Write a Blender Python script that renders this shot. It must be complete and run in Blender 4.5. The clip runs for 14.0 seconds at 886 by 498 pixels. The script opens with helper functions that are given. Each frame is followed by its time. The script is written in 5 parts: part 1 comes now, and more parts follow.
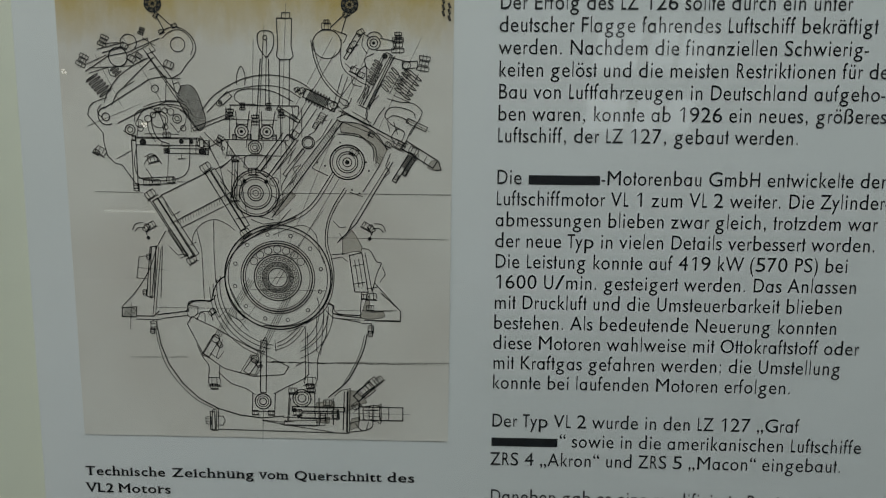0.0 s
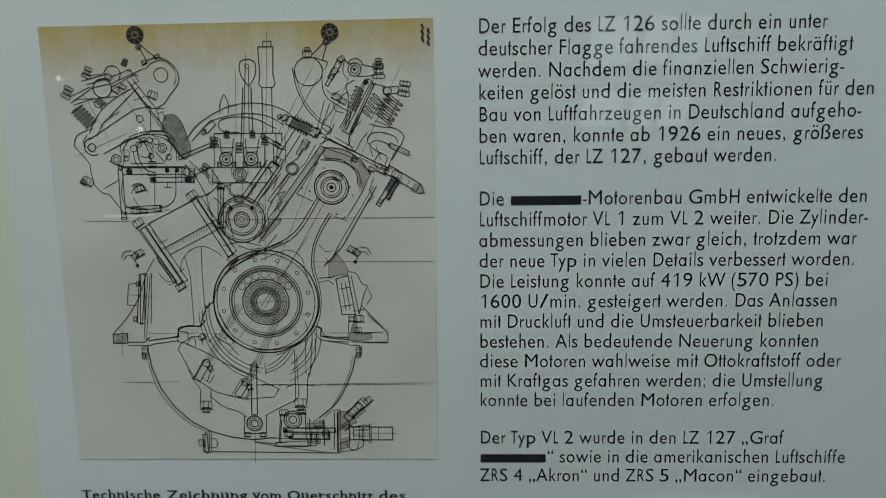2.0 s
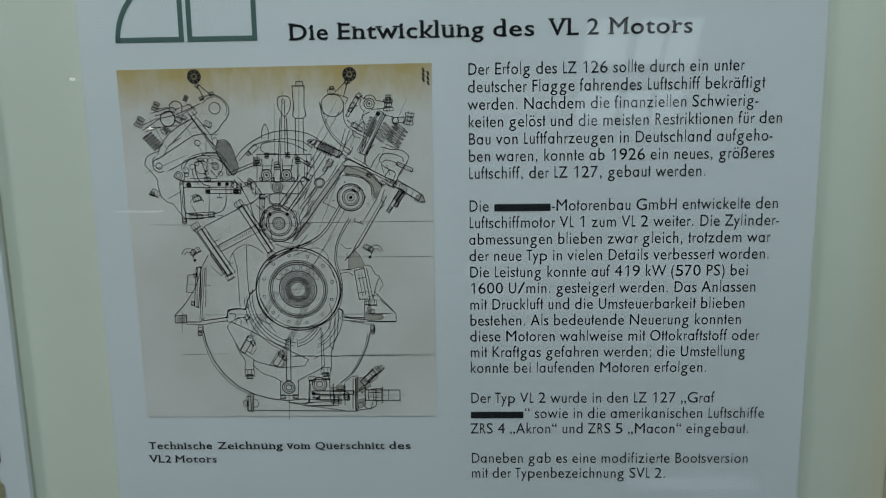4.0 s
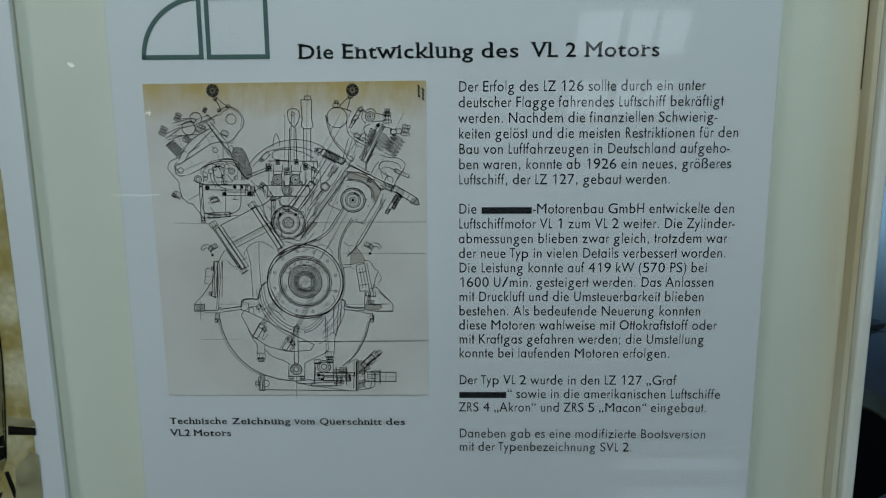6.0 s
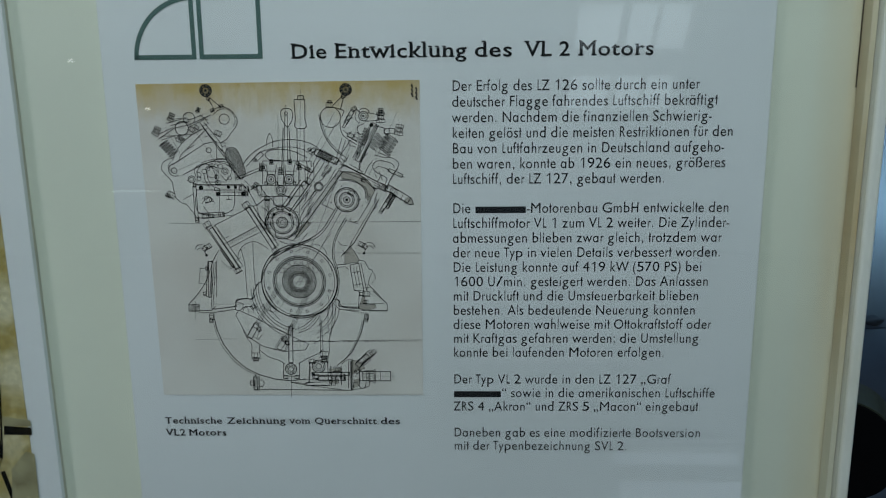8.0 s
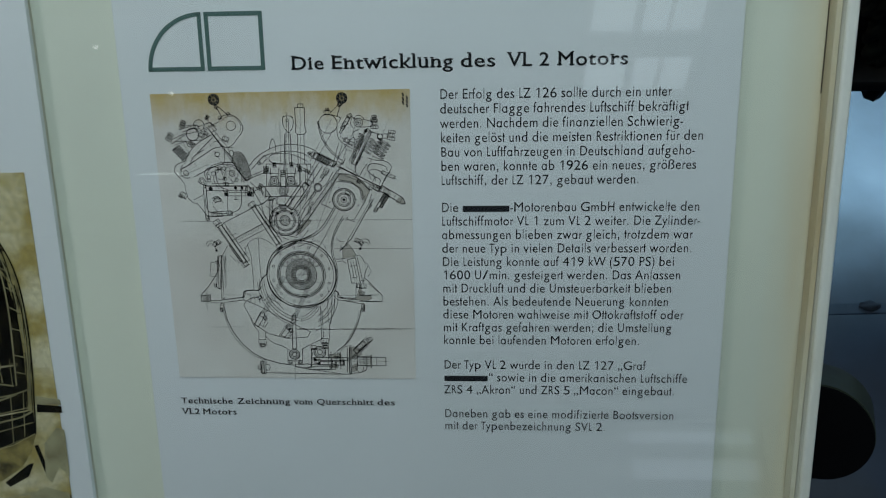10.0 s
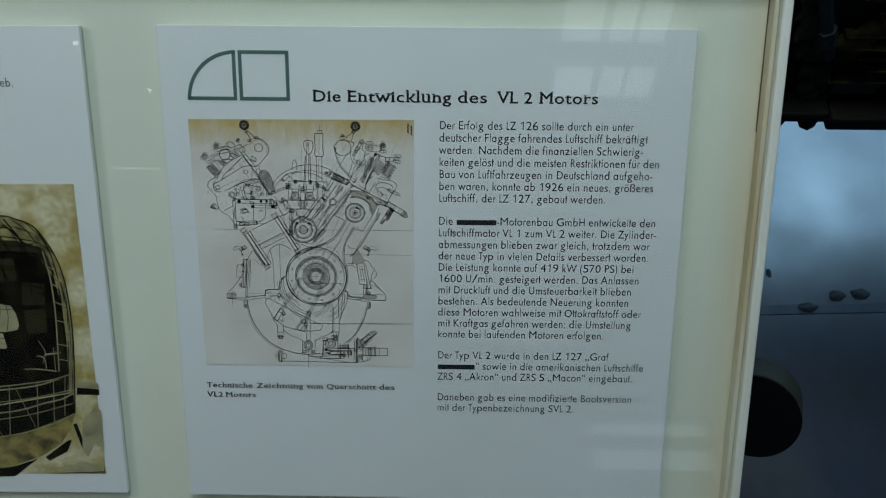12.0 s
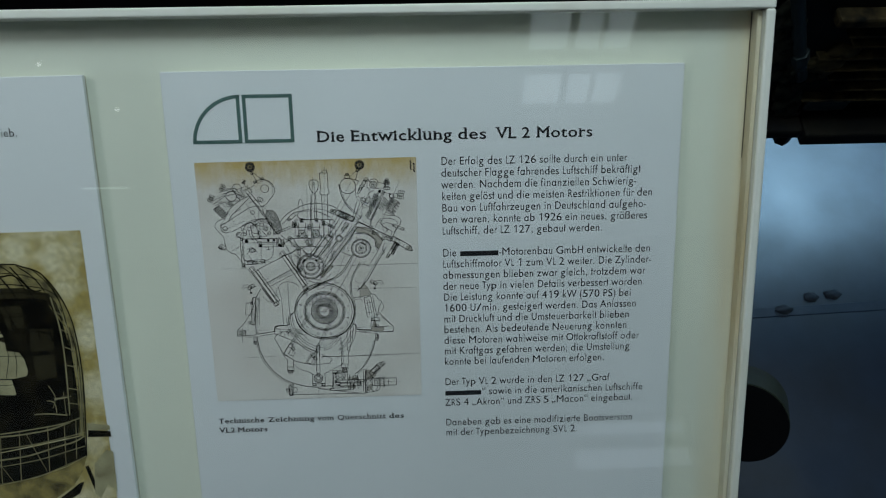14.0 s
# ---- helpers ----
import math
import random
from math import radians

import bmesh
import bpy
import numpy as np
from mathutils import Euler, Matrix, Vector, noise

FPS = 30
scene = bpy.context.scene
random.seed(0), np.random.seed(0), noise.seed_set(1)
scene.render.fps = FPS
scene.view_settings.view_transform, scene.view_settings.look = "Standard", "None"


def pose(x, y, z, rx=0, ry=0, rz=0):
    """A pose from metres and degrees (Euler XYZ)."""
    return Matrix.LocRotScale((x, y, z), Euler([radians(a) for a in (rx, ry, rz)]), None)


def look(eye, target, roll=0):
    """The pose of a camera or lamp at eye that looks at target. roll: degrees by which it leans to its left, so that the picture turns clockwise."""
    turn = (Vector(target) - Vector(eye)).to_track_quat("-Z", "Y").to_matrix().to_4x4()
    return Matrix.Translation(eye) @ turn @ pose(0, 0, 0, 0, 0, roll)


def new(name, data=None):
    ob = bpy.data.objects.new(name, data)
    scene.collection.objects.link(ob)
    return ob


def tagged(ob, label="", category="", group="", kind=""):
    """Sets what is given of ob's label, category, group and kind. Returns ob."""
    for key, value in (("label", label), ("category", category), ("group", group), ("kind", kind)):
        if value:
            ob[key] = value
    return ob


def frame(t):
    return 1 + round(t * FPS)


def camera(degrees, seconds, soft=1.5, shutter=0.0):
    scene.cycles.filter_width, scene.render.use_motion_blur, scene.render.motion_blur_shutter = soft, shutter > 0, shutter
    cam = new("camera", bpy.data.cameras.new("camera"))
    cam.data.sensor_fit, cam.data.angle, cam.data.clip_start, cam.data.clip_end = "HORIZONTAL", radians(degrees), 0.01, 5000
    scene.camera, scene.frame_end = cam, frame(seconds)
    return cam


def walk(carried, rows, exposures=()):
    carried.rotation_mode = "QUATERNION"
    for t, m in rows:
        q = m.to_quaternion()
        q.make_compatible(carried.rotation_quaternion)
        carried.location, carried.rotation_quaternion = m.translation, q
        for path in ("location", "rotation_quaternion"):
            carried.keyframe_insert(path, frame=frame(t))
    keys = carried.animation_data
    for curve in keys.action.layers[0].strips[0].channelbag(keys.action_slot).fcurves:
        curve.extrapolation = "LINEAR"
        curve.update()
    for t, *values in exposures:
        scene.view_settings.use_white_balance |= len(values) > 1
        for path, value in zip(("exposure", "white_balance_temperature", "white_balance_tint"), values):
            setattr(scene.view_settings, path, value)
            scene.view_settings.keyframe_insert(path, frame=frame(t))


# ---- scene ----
import functools

# The display case leans back; its own frame has x to the right, y up along the board, z out of it.
cam = camera(62.0, 14.0, soft=1.2)
LEAN_BACK, CENTRE = 50.0, 0.85
BOARD = pose(0, 0, CENTRE, 90 - LEAN_BACK, 0, 0)
PATH = [
    (0, (-0.0034, 0.1107, 0.5700), (-0.0480, -0.1027, -0.9141), 0.58),
    (0.5, (0.0074, 0.1132, 0.5678), (-0.0404, -0.1131, -0.9142), 0.46),
    (1, (0.0190, 0.1244, 0.5618), (-0.0259, -0.0966, -0.9212), -0.48),
    (1.5, (0.0099, 0.1254, 0.5590), (-0.0253, -0.0815, -0.9263), -0.59),
    (2, (0.0097, 0.1331, 0.5737), (-0.0373, -0.0924, -0.9085), -0.69),
    (2.5, (0.0070, 0.1358, 0.6010), (-0.0423, -0.1010, -0.8794), -0.68),
    (3, (0.0078, 0.1441, 0.6350), (-0.0394, -0.0943, -0.8451), -1.01),
    (3.2, (0.0096, 0.1460, 0.6486), (-0.0382, -0.0905, -0.8318), -1.14),
    (5.3, (0.0259, 0.1846, 0.7974), (-0.0241, -0.0843, -0.6774), -0.20),
    (5.5, (0.0221, 0.1894, 0.7966), (-0.0184, -0.0883, -0.6769), -0.25),
    (6, (0.0224, 0.1882, 0.7964), (-0.0142, -0.0846, -0.6781), -0.34),
    (6.5, (0.0264, 0.1903, 0.7960), (-0.0142, -0.0894, -0.6772), -0.38),
    (7, (0.0265, 0.1892, 0.7966), (-0.0112, -0.0866, -0.6774), -0.43),
    (7.5, (0.0287, 0.1956, 0.7940), (-0.0118, -0.0878, -0.6785), -0.40),
    (8, (0.0306, 0.1936, 0.7944), (-0.0092, -0.0905, -0.6780), -0.50),
    (10.5, (0.0763, 0.2377, 0.8832), (-0.0170, -0.0939, -0.5767), -0.92),
    (11, (0.0667, 0.2468, 0.9185), (0.0011, -0.0805, -0.5439), -0.85),
    (11.5, (0.0562, 0.2590, 0.9496), (0.0148, -0.0672, -0.5140), -0.30),
    (12, (0.0385, 0.2749, 0.9958), (0.0206, -0.0616, -0.4658), 0.54),
    (12.5, (0.0176, 0.2843, 1.0320), (0.0138, -0.0546, -0.4292), 0.65),
    (13, (-0.0076, 0.2920, 1.0264), (-0.0075, -0.0507, -0.4340), 0.32),
    (13.5, (-0.0318, 0.3058, 1.0130), (-0.0017, -0.0308, -0.4484), -0.50),
    (14, (-0.0128, 0.3218, 1.0171), (0.0352, -0.0101, -0.4450), -1.04),
]


def aim(eye, target, roll):
    """A camera pose in the board's frame, with the board's y as up."""
    upright = pose(0, 0, 0, -90, 0, 0)
    swap = pose(0, 0, 0, 90, 0, 0)
    return BOARD @ upright @ look(swap @ Vector(eye), swap @ Vector(target), roll)


walk(cam, [(t, aim(eye, target, roll)) for t, eye, target, roll in PATH], [(0.0, -0.16, 7700, 16), (1.5, -0.12, 7500, 14), (3.2, -0.12, 7000, 12), (5.3, -0.1, 6720, 11), (14.0, -0.12, 6720, 11)])

# ---- light ----
world = bpy.data.worlds.new("sky")
scene.world = world
world.use_nodes = True
sky = world.node_tree.nodes.new("ShaderNodeTexSky")
sky.sky_type, sky.sun_disc = "NISHITA", False
sky.sun_elevation, sky.sun_rotation = radians(40), radians(250)
world.node_tree.links.new(sky.outputs[0], world.node_tree.nodes["Background"].inputs[0])
world.node_tree.nodes["Background"].inputs[1].default_value = 0.08
world.cycles.sampling_method = "NONE"

CEIL = 3.7
# Openings in the ceiling: centre x, y, width, depth, watts, colour.
SKYLIGHTS = [
    (-2.75, -0.15, 0.9, 1.2, 62.0, (0.90, 1.0, 1.03)),
    (0.93, -1.88, 0.66, 0.85, 2.1, (0.78, 0.95, 1.0)),
    (2.91, 3.14, 1.0, 2.6, 300.0, (0.38, 0.71, 1.0)),
    (0.10, 0.70, 1.5, 1.0, 72.0, (0.75, 0.95, 1.0)),
]
# Clerestory window in the rear wall: centre x, z, width, height, watts.
CLERESTORY = (1.30, 2.10, 0.80, 0.38, 0.4)


def area_lamp(name, m, sx, sy, watts, colour):
    data = bpy.data.lights.new(name, "AREA")
    data.shape, data.size, data.size_y, data.energy, data.color = "RECTANGLE", sx, sy, watts, colour
    ob = new(name, data)
    ob.matrix_world = m
    return ob


for sx, sy, sw, sd, watts, colour in SKYLIGHTS:
    area_lamp("skylight_daylight", pose(sx, sy, CEIL + 0.17), sw, sd, watts, colour)
area_lamp("clerestory_daylight", pose(CLERESTORY[0], -3.69, CLERESTORY[1], 90, 0, 0), CLERESTORY[2], CLERESTORY[3], CLERESTORY[4], (0.85, 0.97, 1.0))


# ---- materials ----
def material(name, colour, rough=0.6, vary=0.12, grain=40.0, blotch=3.0, bump=0.1, bump_scale=200.0, metal=0.0, spec=0.5,
             second=None, amount=0.5, stretch=(1, 1, 1), rough_vary=0.1):
    """Two scales of colour variation, an optional second colour in blotches, fine relief and uneven gloss."""
    m = bpy.data.materials.new(name)
    m.use_nodes = True
    nt = m.node_tree
    bsdf = nt.nodes["Principled BSDF"]
    tc = nt.nodes.new("ShaderNodeTexCoord")
    mp = nt.nodes.new("ShaderNodeMapping")
    mp.inputs["Scale"].default_value = stretch
    nt.links.new(tc.outputs["Object"], mp.inputs[0])

    def noise_node(scale, detail=4.0):
        n = nt.nodes.new("ShaderNodeTexNoise")
        n.inputs["Scale"].default_value, n.inputs["Detail"].default_value = scale, detail
        nt.links.new(mp.outputs[0], n.inputs["Vector"])
        return n

    fine, broad = noise_node(grain), noise_node(blotch, 6.0)
    mix = nt.nodes.new("ShaderNodeMixRGB")
    mix.inputs[1].default_value = (*colour, 1)
    mix.inputs[2].default_value = (*(second or [c * (1 - vary) for c in colour]), 1)
    ramp = nt.nodes.new("ShaderNodeValToRGB")
    ramp.color_ramp.elements[0].position, ramp.color_ramp.elements[1].position = 0.65 - amount * 0.45, 0.85 - amount * 0.35
    nt.links.new(broad.outputs[0], ramp.inputs[0])
    nt.links.new(ramp.outputs[0], mix.inputs[0])
    shade = nt.nodes.new("ShaderNodeMixRGB")
    shade.blend_type = "MULTIPLY"
    shade.inputs[0].default_value = 1.0
    lift = nt.nodes.new("ShaderNodeMapRange")
    lift.inputs["To Min"].default_value, lift.inputs["To Max"].default_value = 1 - vary, 1 + vary * 0.4
    nt.links.new(fine.outputs[0], lift.inputs[0])
    nt.links.new(mix.outputs[0], shade.inputs[1])
    nt.links.new(lift.outputs[0], shade.inputs[2])
    nt.links.new(shade.outputs[0], bsdf.inputs["Base Color"])
    gloss = nt.nodes.new("ShaderNodeMapRange")
    gloss.inputs["To Min"].default_value, gloss.inputs["To Max"].default_value = max(rough - rough_vary, 0.02), min(rough + rough_vary, 1)
    nt.links.new(broad.outputs[0], gloss.inputs[0])
    nt.links.new(gloss.outputs[0], bsdf.inputs["Roughness"])
    bsdf.inputs["Metallic"].default_value = metal
    bsdf.inputs["Specular IOR Level"].default_value = spec
    if bump:
        b = nt.nodes.new("ShaderNodeBump")
        b.inputs["Strength"].default_value, b.inputs["Distance"].default_value = bump, 0.002
        relief = noise_node(bump_scale)
        nt.links.new(relief.outputs[0], b.inputs["Height"])
        nt.links.new(b.outputs[0], bsdf.inputs["Normal"])
    return m


def glowing(name, colour, strength):
    m = bpy.data.materials.new(name)
    m.use_nodes = True
    bsdf = m.node_tree.nodes["Principled BSDF"]
    bsdf.inputs["Base Color"].default_value = (*colour, 1)
    bsdf.inputs["Emission Color"].default_value = (*colour, 1)
    bsdf.inputs["Emission Strength"].default_value = strength
    m.cycles.emission_sampling = "NONE"
    return m


def clear_glass(name):
    """A thin pane: what lies behind it shows straight through, with a pane's mirror gloss on top."""
    m = bpy.data.materials.new(name)
    m.use_nodes = True
    nt = m.node_tree
    out = nt.nodes["Material Output"]
    nt.nodes.remove(nt.nodes["Principled BSDF"])
    clear, gloss, facing, power, scale, mix = (nt.nodes.new(n) for n in ("ShaderNodeBsdfTransparent", "ShaderNodeBsdfGlossy", "ShaderNodeLayerWeight",
                                                                         "ShaderNodeMath", "ShaderNodeMath", "ShaderNodeMixShader"))
    clear.inputs[0].default_value = (0.965, 0.975, 0.975, 1)
    gloss.inputs["Roughness"].default_value = 0.015
    power.operation, scale.operation = "POWER", "MULTIPLY_ADD"
    power.inputs[1].default_value, scale.inputs[1].default_value, scale.inputs[2].default_value = 5.0, 0.96, 0.04
    nt.links.new(facing.outputs["Facing"], power.inputs[0])
    nt.links.new(power.outputs[0], scale.inputs[0])
    nt.links.new(scale.outputs[0], mix.inputs[0])
    nt.links.new(clear.outputs[0], mix.inputs[1])
    nt.links.new(gloss.outputs[0], mix.inputs[2])
    nt.links.new(mix.outputs[0], out.inputs[0])
    return m


FOAM = material("white_card", (0.79, 0.81, 0.83), 0.38, 0.04, 260, 3.0, 0.03, 500, second=(0.75, 0.775, 0.79), amount=0.45)
FOAM_EDGE = material("card_edge", (0.62, 0.60, 0.50), 0.8, 0.1, 200, 20, 0.1, 500)
CREAM = material("cream_board", (0.78, 0.80, 0.68), 0.55, 0.05, 60, 1.8, 0.03, 300, second=(0.72, 0.74, 0.64), amount=0.5)
FRAME = material("white_lacquer", (0.80, 0.80, 0.74), 0.35, 0.06, 30, 6, 0.04, 150, second=(0.72, 0.70, 0.60), amount=0.35)
STAIN = material("yellowed_lacquer", (0.54, 0.40, 0.21), 0.5, 0.2, 25, 7, 0.05, 150, second=(0.72, 0.68, 0.54), amount=0.6, stretch=(1, 0.25, 1))
CRACK = material("dark_gap", (0.10, 0.07, 0.04), 0.9, 0.3, 30, 9, 0.0)
INK = material("black_print", (0.012, 0.013, 0.016), 0.5, 0.1, 300, 8, 0.0)
GREEN = material("green_print", (0.075, 0.15, 0.135), 0.5, 0.08, 200, 9, 0.0)
LINE_INK = material("drawing_ink", (0.010, 0.009, 0.009), 0.6, 0.3, 160, 30, 0.0)
FAINT = material("faded_ink", (0.06, 0.055, 0.05), 0.6, 0.2, 160, 30, 0.0)
GREY_TONE = material("hatched_tone", (0.50, 0.46, 0.41), 0.6, 0.2, 400, 30, 0.0)
STEEL = material("painted_steel", (0.10, 0.11, 0.115), 0.5, 0.15, 30, 4, 0.1)
WALL = material("plaster", (0.26, 0.275, 0.28), 0.9, 0.08, 30, 1.2, 0.15, 120)
CEILING = material("ceiling_paint", (0.42, 0.44, 0.45), 0.9, 0.06, 20, 1.0, 0.1)
FLOOR = material("sealed_concrete", (0.023, 0.040, 0.078), 0.41, 0.35, 18, 5.0, 0.3, 11, spec=0.9, second=(0.014, 0.025, 0.048), amount=0.5, rough_vary=0.14)
GLASS = clear_glass("pane_glass")


# ---- mesh helpers ----
def link_mesh(name, bm, mat, parent=None, label="", m=None, smooth=False):
    me = bpy.data.meshes.new(name)
    bm.to_mesh(me)
    bm.free()
    for mm in (mat if isinstance(mat, (list, tuple)) else [mat]):
        me.materials.append(mm)
    if smooth:
        for p in me.polygons:
            p.use_smooth = True
    ob = new(name, me)
    if parent:
        ob.parent = parent
    if m is not None:
        ob.matrix_basis = m
    if label:
        ob["label"] = label
    return ob


def part(name, bm, mat, parent, label="", smooth=False):
    return link_mesh(name, bm, mat, parent, label, None, smooth)


def empty(name, m, label, category, group="", kind=""):
    ob = new(name)
    ob.matrix_basis = m
    return tagged(ob, label, category, group, kind)


def box(x0, x1, y0, y1, z0, z1, bevel=0.0, segments=2, bm=None):
    bm = bm or bmesh.new()
    g = bmesh.ops.create_cube(bm, size=1.0, matrix=Matrix.LocRotScale(((x0 + x1) / 2, (y0 + y1) / 2, (z0 + z1) / 2), None, (x1 - x0, y1 - y0, z1 - z0)))
    if bevel:
        edges = list({e for v in g["verts"] for e in v.link_edges})
        bmesh.ops.bevel(bm, geom=edges, offset=bevel, segments=segments, affect="EDGES", profile=0.5)
    return bm


def rod(a, b, r0, r1=None, n=16, bm=None):
    """A round bar from a to b, with capped ends."""
    bm = bm or bmesh.new()
    a, b = Vector(a), Vector(b)
    turn = (b - a).to_track_quat("Z", "Y")
    bmesh.ops.create_cone(bm, cap_ends=True, segments=n, radius1=r0, radius2=r0 if r1 is None else r1, depth=(b - a).length,
                          matrix=Matrix.LocRotScale((a + b) / 2, turn, None))
    return bm


# ---- structure ----
def slab_with_holes(name, x0, x1, y0, y1, z0, z1, holes, mat):
    """A flat slab pierced by rectangular openings (cx, cy, w, d), built from strips."""
    xs = sorted({x0, x1, *[h[0] - h[2] / 2 for h in holes], *[h[0] + h[2] / 2 for h in holes]})
    ys = sorted({y0, y1, *[h[1] - h[3] / 2 for h in holes], *[h[1] + h[3] / 2 for h in holes]})
    bm = bmesh.new()
    for i in range(len(xs) - 1):
        for j in range(len(ys) - 1):
            cx, cy = (xs[i] + xs[i + 1]) / 2, (ys[j] + ys[j + 1]) / 2
            if not any(abs(cx - h[0]) < h[2] / 2 and abs(cy - h[1]) < h[3] / 2 for h in holes):
                box(xs[i], xs[i + 1], ys[j], ys[j + 1], z0, z1, bm=bm)
    bmesh.ops.remove_doubles(bm, verts=bm.verts, dist=1e-5)
    return link_mesh(name, bm, mat)


X0, X1, Y0, Y1 = -6.0, 6.0, -3.5, 6.5
tagged(link_mesh("floor", box(X0, X1, Y0, Y1, -0.12, 0.0), FLOOR), "dark blue-grey sealed concrete floor with a soft sheen", "floor", kind="structure")
tagged(slab_with_holes("ceiling", X0, X1, Y0, Y1, CEIL, CEIL + 0.14, [s[:4] for s in SKYLIGHTS], CEILING), "grey painted hall ceiling pierced by skylights", "ceiling", kind="structure")
for name, x0, x1, y0, y1 in (("wall_west", X0 - 0.2, X0, Y0, Y1), ("wall_east", X1, X1 + 0.2, Y0, Y1), ("wall_north", X0 - 0.2, X1 + 0.2, Y1, Y1 + 0.2)):
    tagged(link_mesh(name, box(x0, x1, y0, y1, 0, CEIL + 0.14), WALL), "plain grey plastered hall wall", "wall", kind="structure")
cx, cz, cw, ch, _ = CLERESTORY
bm = box(X0 - 0.2, cx - cw / 2, Y0 - 0.2, Y0, 0, CEIL + 0.14)
box(cx + cw / 2, X1 + 0.2, Y0 - 0.2, Y0, 0, CEIL + 0.14, bm=bm)
box(cx - cw / 2, cx + cw / 2, Y0 - 0.2, Y0, 0, cz - ch / 2, bm=bm)
box(cx - cw / 2, cx + cw / 2, Y0 - 0.2, Y0, cz + ch / 2, CEIL + 0.14, bm=bm)
tagged(link_mesh("wall_south", bm, WALL), "plain grey plastered hall wall with a high window", "wall", kind="structure")
WINDOW_PAINT = material("grey_window_paint", (0.16, 0.17, 0.17), 0.5, 0.1, 30, 4, 0.05)
w = empty("window_1", pose(cx, Y0 - 0.1, cz), "high narrow window in the rear wall", "window", kind="structure")
bm = bmesh.new()
for s in (-1, 1):
    box(s * cw / 2 - 0.025, s * cw / 2 + 0.025, -0.04, 0.04, -ch / 2, ch / 2, bm=bm)
    box(-cw / 2 + 0.025, cw / 2 - 0.025, -0.04, 0.04, s * ch / 2 - 0.025, s * ch / 2 + 0.025, bm=bm)
box(-cw / 2 + 0.025, cw / 2 - 0.025, -0.03, 0.03, -0.02, 0.06, bm=bm)
part("window_frame", bm, WINDOW_PAINT, w)


def skylight_frame(k, sx, sy, sw, sd, bars_x, bars_y):
    """Frame and glazing bars of a roof light."""
    w = empty("skylight_%d" % k, pose(sx, sy, CEIL + 0.07), "grey steel roof light with glazing bars", "skylight", kind="structure")
    bm = bmesh.new()
    for s in (-1, 1):
        box(s * sw / 2 - 0.03, s * sw / 2 + 0.03, -sd / 2, sd / 2, -0.075, 0.0, bm=bm)
        box(-sw / 2 + 0.03, sw / 2 - 0.03, s * sd / 2 - 0.03, s * sd / 2 + 0.03, -0.075, 0.0, bm=bm)
    part("skylight_frame", bm, WINDOW_PAINT, w)
    for u, h in bars_x:
        part("glazing_bar", box(u - h, u + h, -sd / 2 + 0.03, sd / 2 - 0.03, -0.06, -0.01), WINDOW_PAINT, w)
    for v, h in bars_y:
        part("glazing_bar", box(-sw / 2 + 0.03, sw / 2 - 0.03, v - h, v + h, -0.07, -0.02), WINDOW_PAINT, w)


skylight_frame(1, *SKYLIGHTS[0][:4], ((-0.15, 0.02), (0.15, 0.02)), ((0.0, 0.03),))
skylight_frame(2, *SKYLIGHTS[1][:4], ((-0.05, 0.018), (0.12, 0.008)), ((0.02, 0.07), (-0.33, 0.012)))
skylight_frame(3, *SKYLIGHTS[2][:4], ((0.0, 0.03),), ((0.0, 0.04),))
skylight_frame(4, *SKYLIGHTS[3][:4], ((-0.26, 0.02), (0.26, 0.02)), ((0.0, 0.025),))


# ---- display case ----
BACK, GLASS_Z, LIP = -0.012, 0.012, 0.018
CL, CR, CB, CT = -1.265, 0.4655, -0.4210, 0.4210
RAIL = 0.0125
# Tan stain that has bled from the side rail into the cream board.
nt = CREAM.node_tree
bsdf = nt.nodes["Principled BSDF"]
plain = bsdf.inputs["Base Color"].links[0].from_socket
tc, sep, edge, streak, stretch, mul, mix = (nt.nodes.new(n) for n in ("ShaderNodeTexCoord", "ShaderNodeSeparateXYZ", "ShaderNodeMapRange", "ShaderNodeTexNoise",
                                                                      "ShaderNodeMapping", "ShaderNodeMath", "ShaderNodeMixRGB"))
nt.links.new(tc.outputs["Object"], sep.inputs[0])
nt.links.new(sep.outputs[0], edge.inputs[0])
edge.inputs["From Min"].default_value, edge.inputs["From Max"].default_value = CR - RAIL - 0.055, CR - RAIL
stretch.inputs["Scale"].default_value = (40, 4, 1)
nt.links.new(tc.outputs["Object"], stretch.inputs[0])
nt.links.new(stretch.outputs[0], streak.inputs["Vector"])
streak.inputs["Scale"].default_value = 1.0
mul.operation = "MULTIPLY"
nt.links.new(edge.outputs[0], mul.inputs[0])
nt.links.new(streak.outputs[0], mul.inputs[1])
nt.links.new(mul.outputs[0], mix.inputs[0])
nt.links.new(plain, mix.inputs[1])
mix.inputs[2].default_value = (0.58, 0.41, 0.19, 1)
nt.links.new(mix.outputs[0], bsdf.inputs["Base Color"])
case = empty("display_case", BOARD, "white framed glazed display case leaning back, cream backing, yellowed edges", "display case")
part("backing_board", box(CL + RAIL, CR - RAIL, CB + RAIL, CT - RAIL, BACK - 0.012, BACK), CREAM, case, "cream backing board")
part("top_rail", box(CL, CR, CT - RAIL, CT, BACK - 0.014, LIP, 0.003, 3), FRAME, case)
part("bottom_rail", box(CL, CR, CB, CB + RAIL, BACK - 0.014, LIP, 0.003, 3), FRAME, case)
part("side_rail", box(CR - RAIL, CR, CB + RAIL, CT - RAIL, BACK - 0.014, LIP, 0.003, 3), FRAME, case)
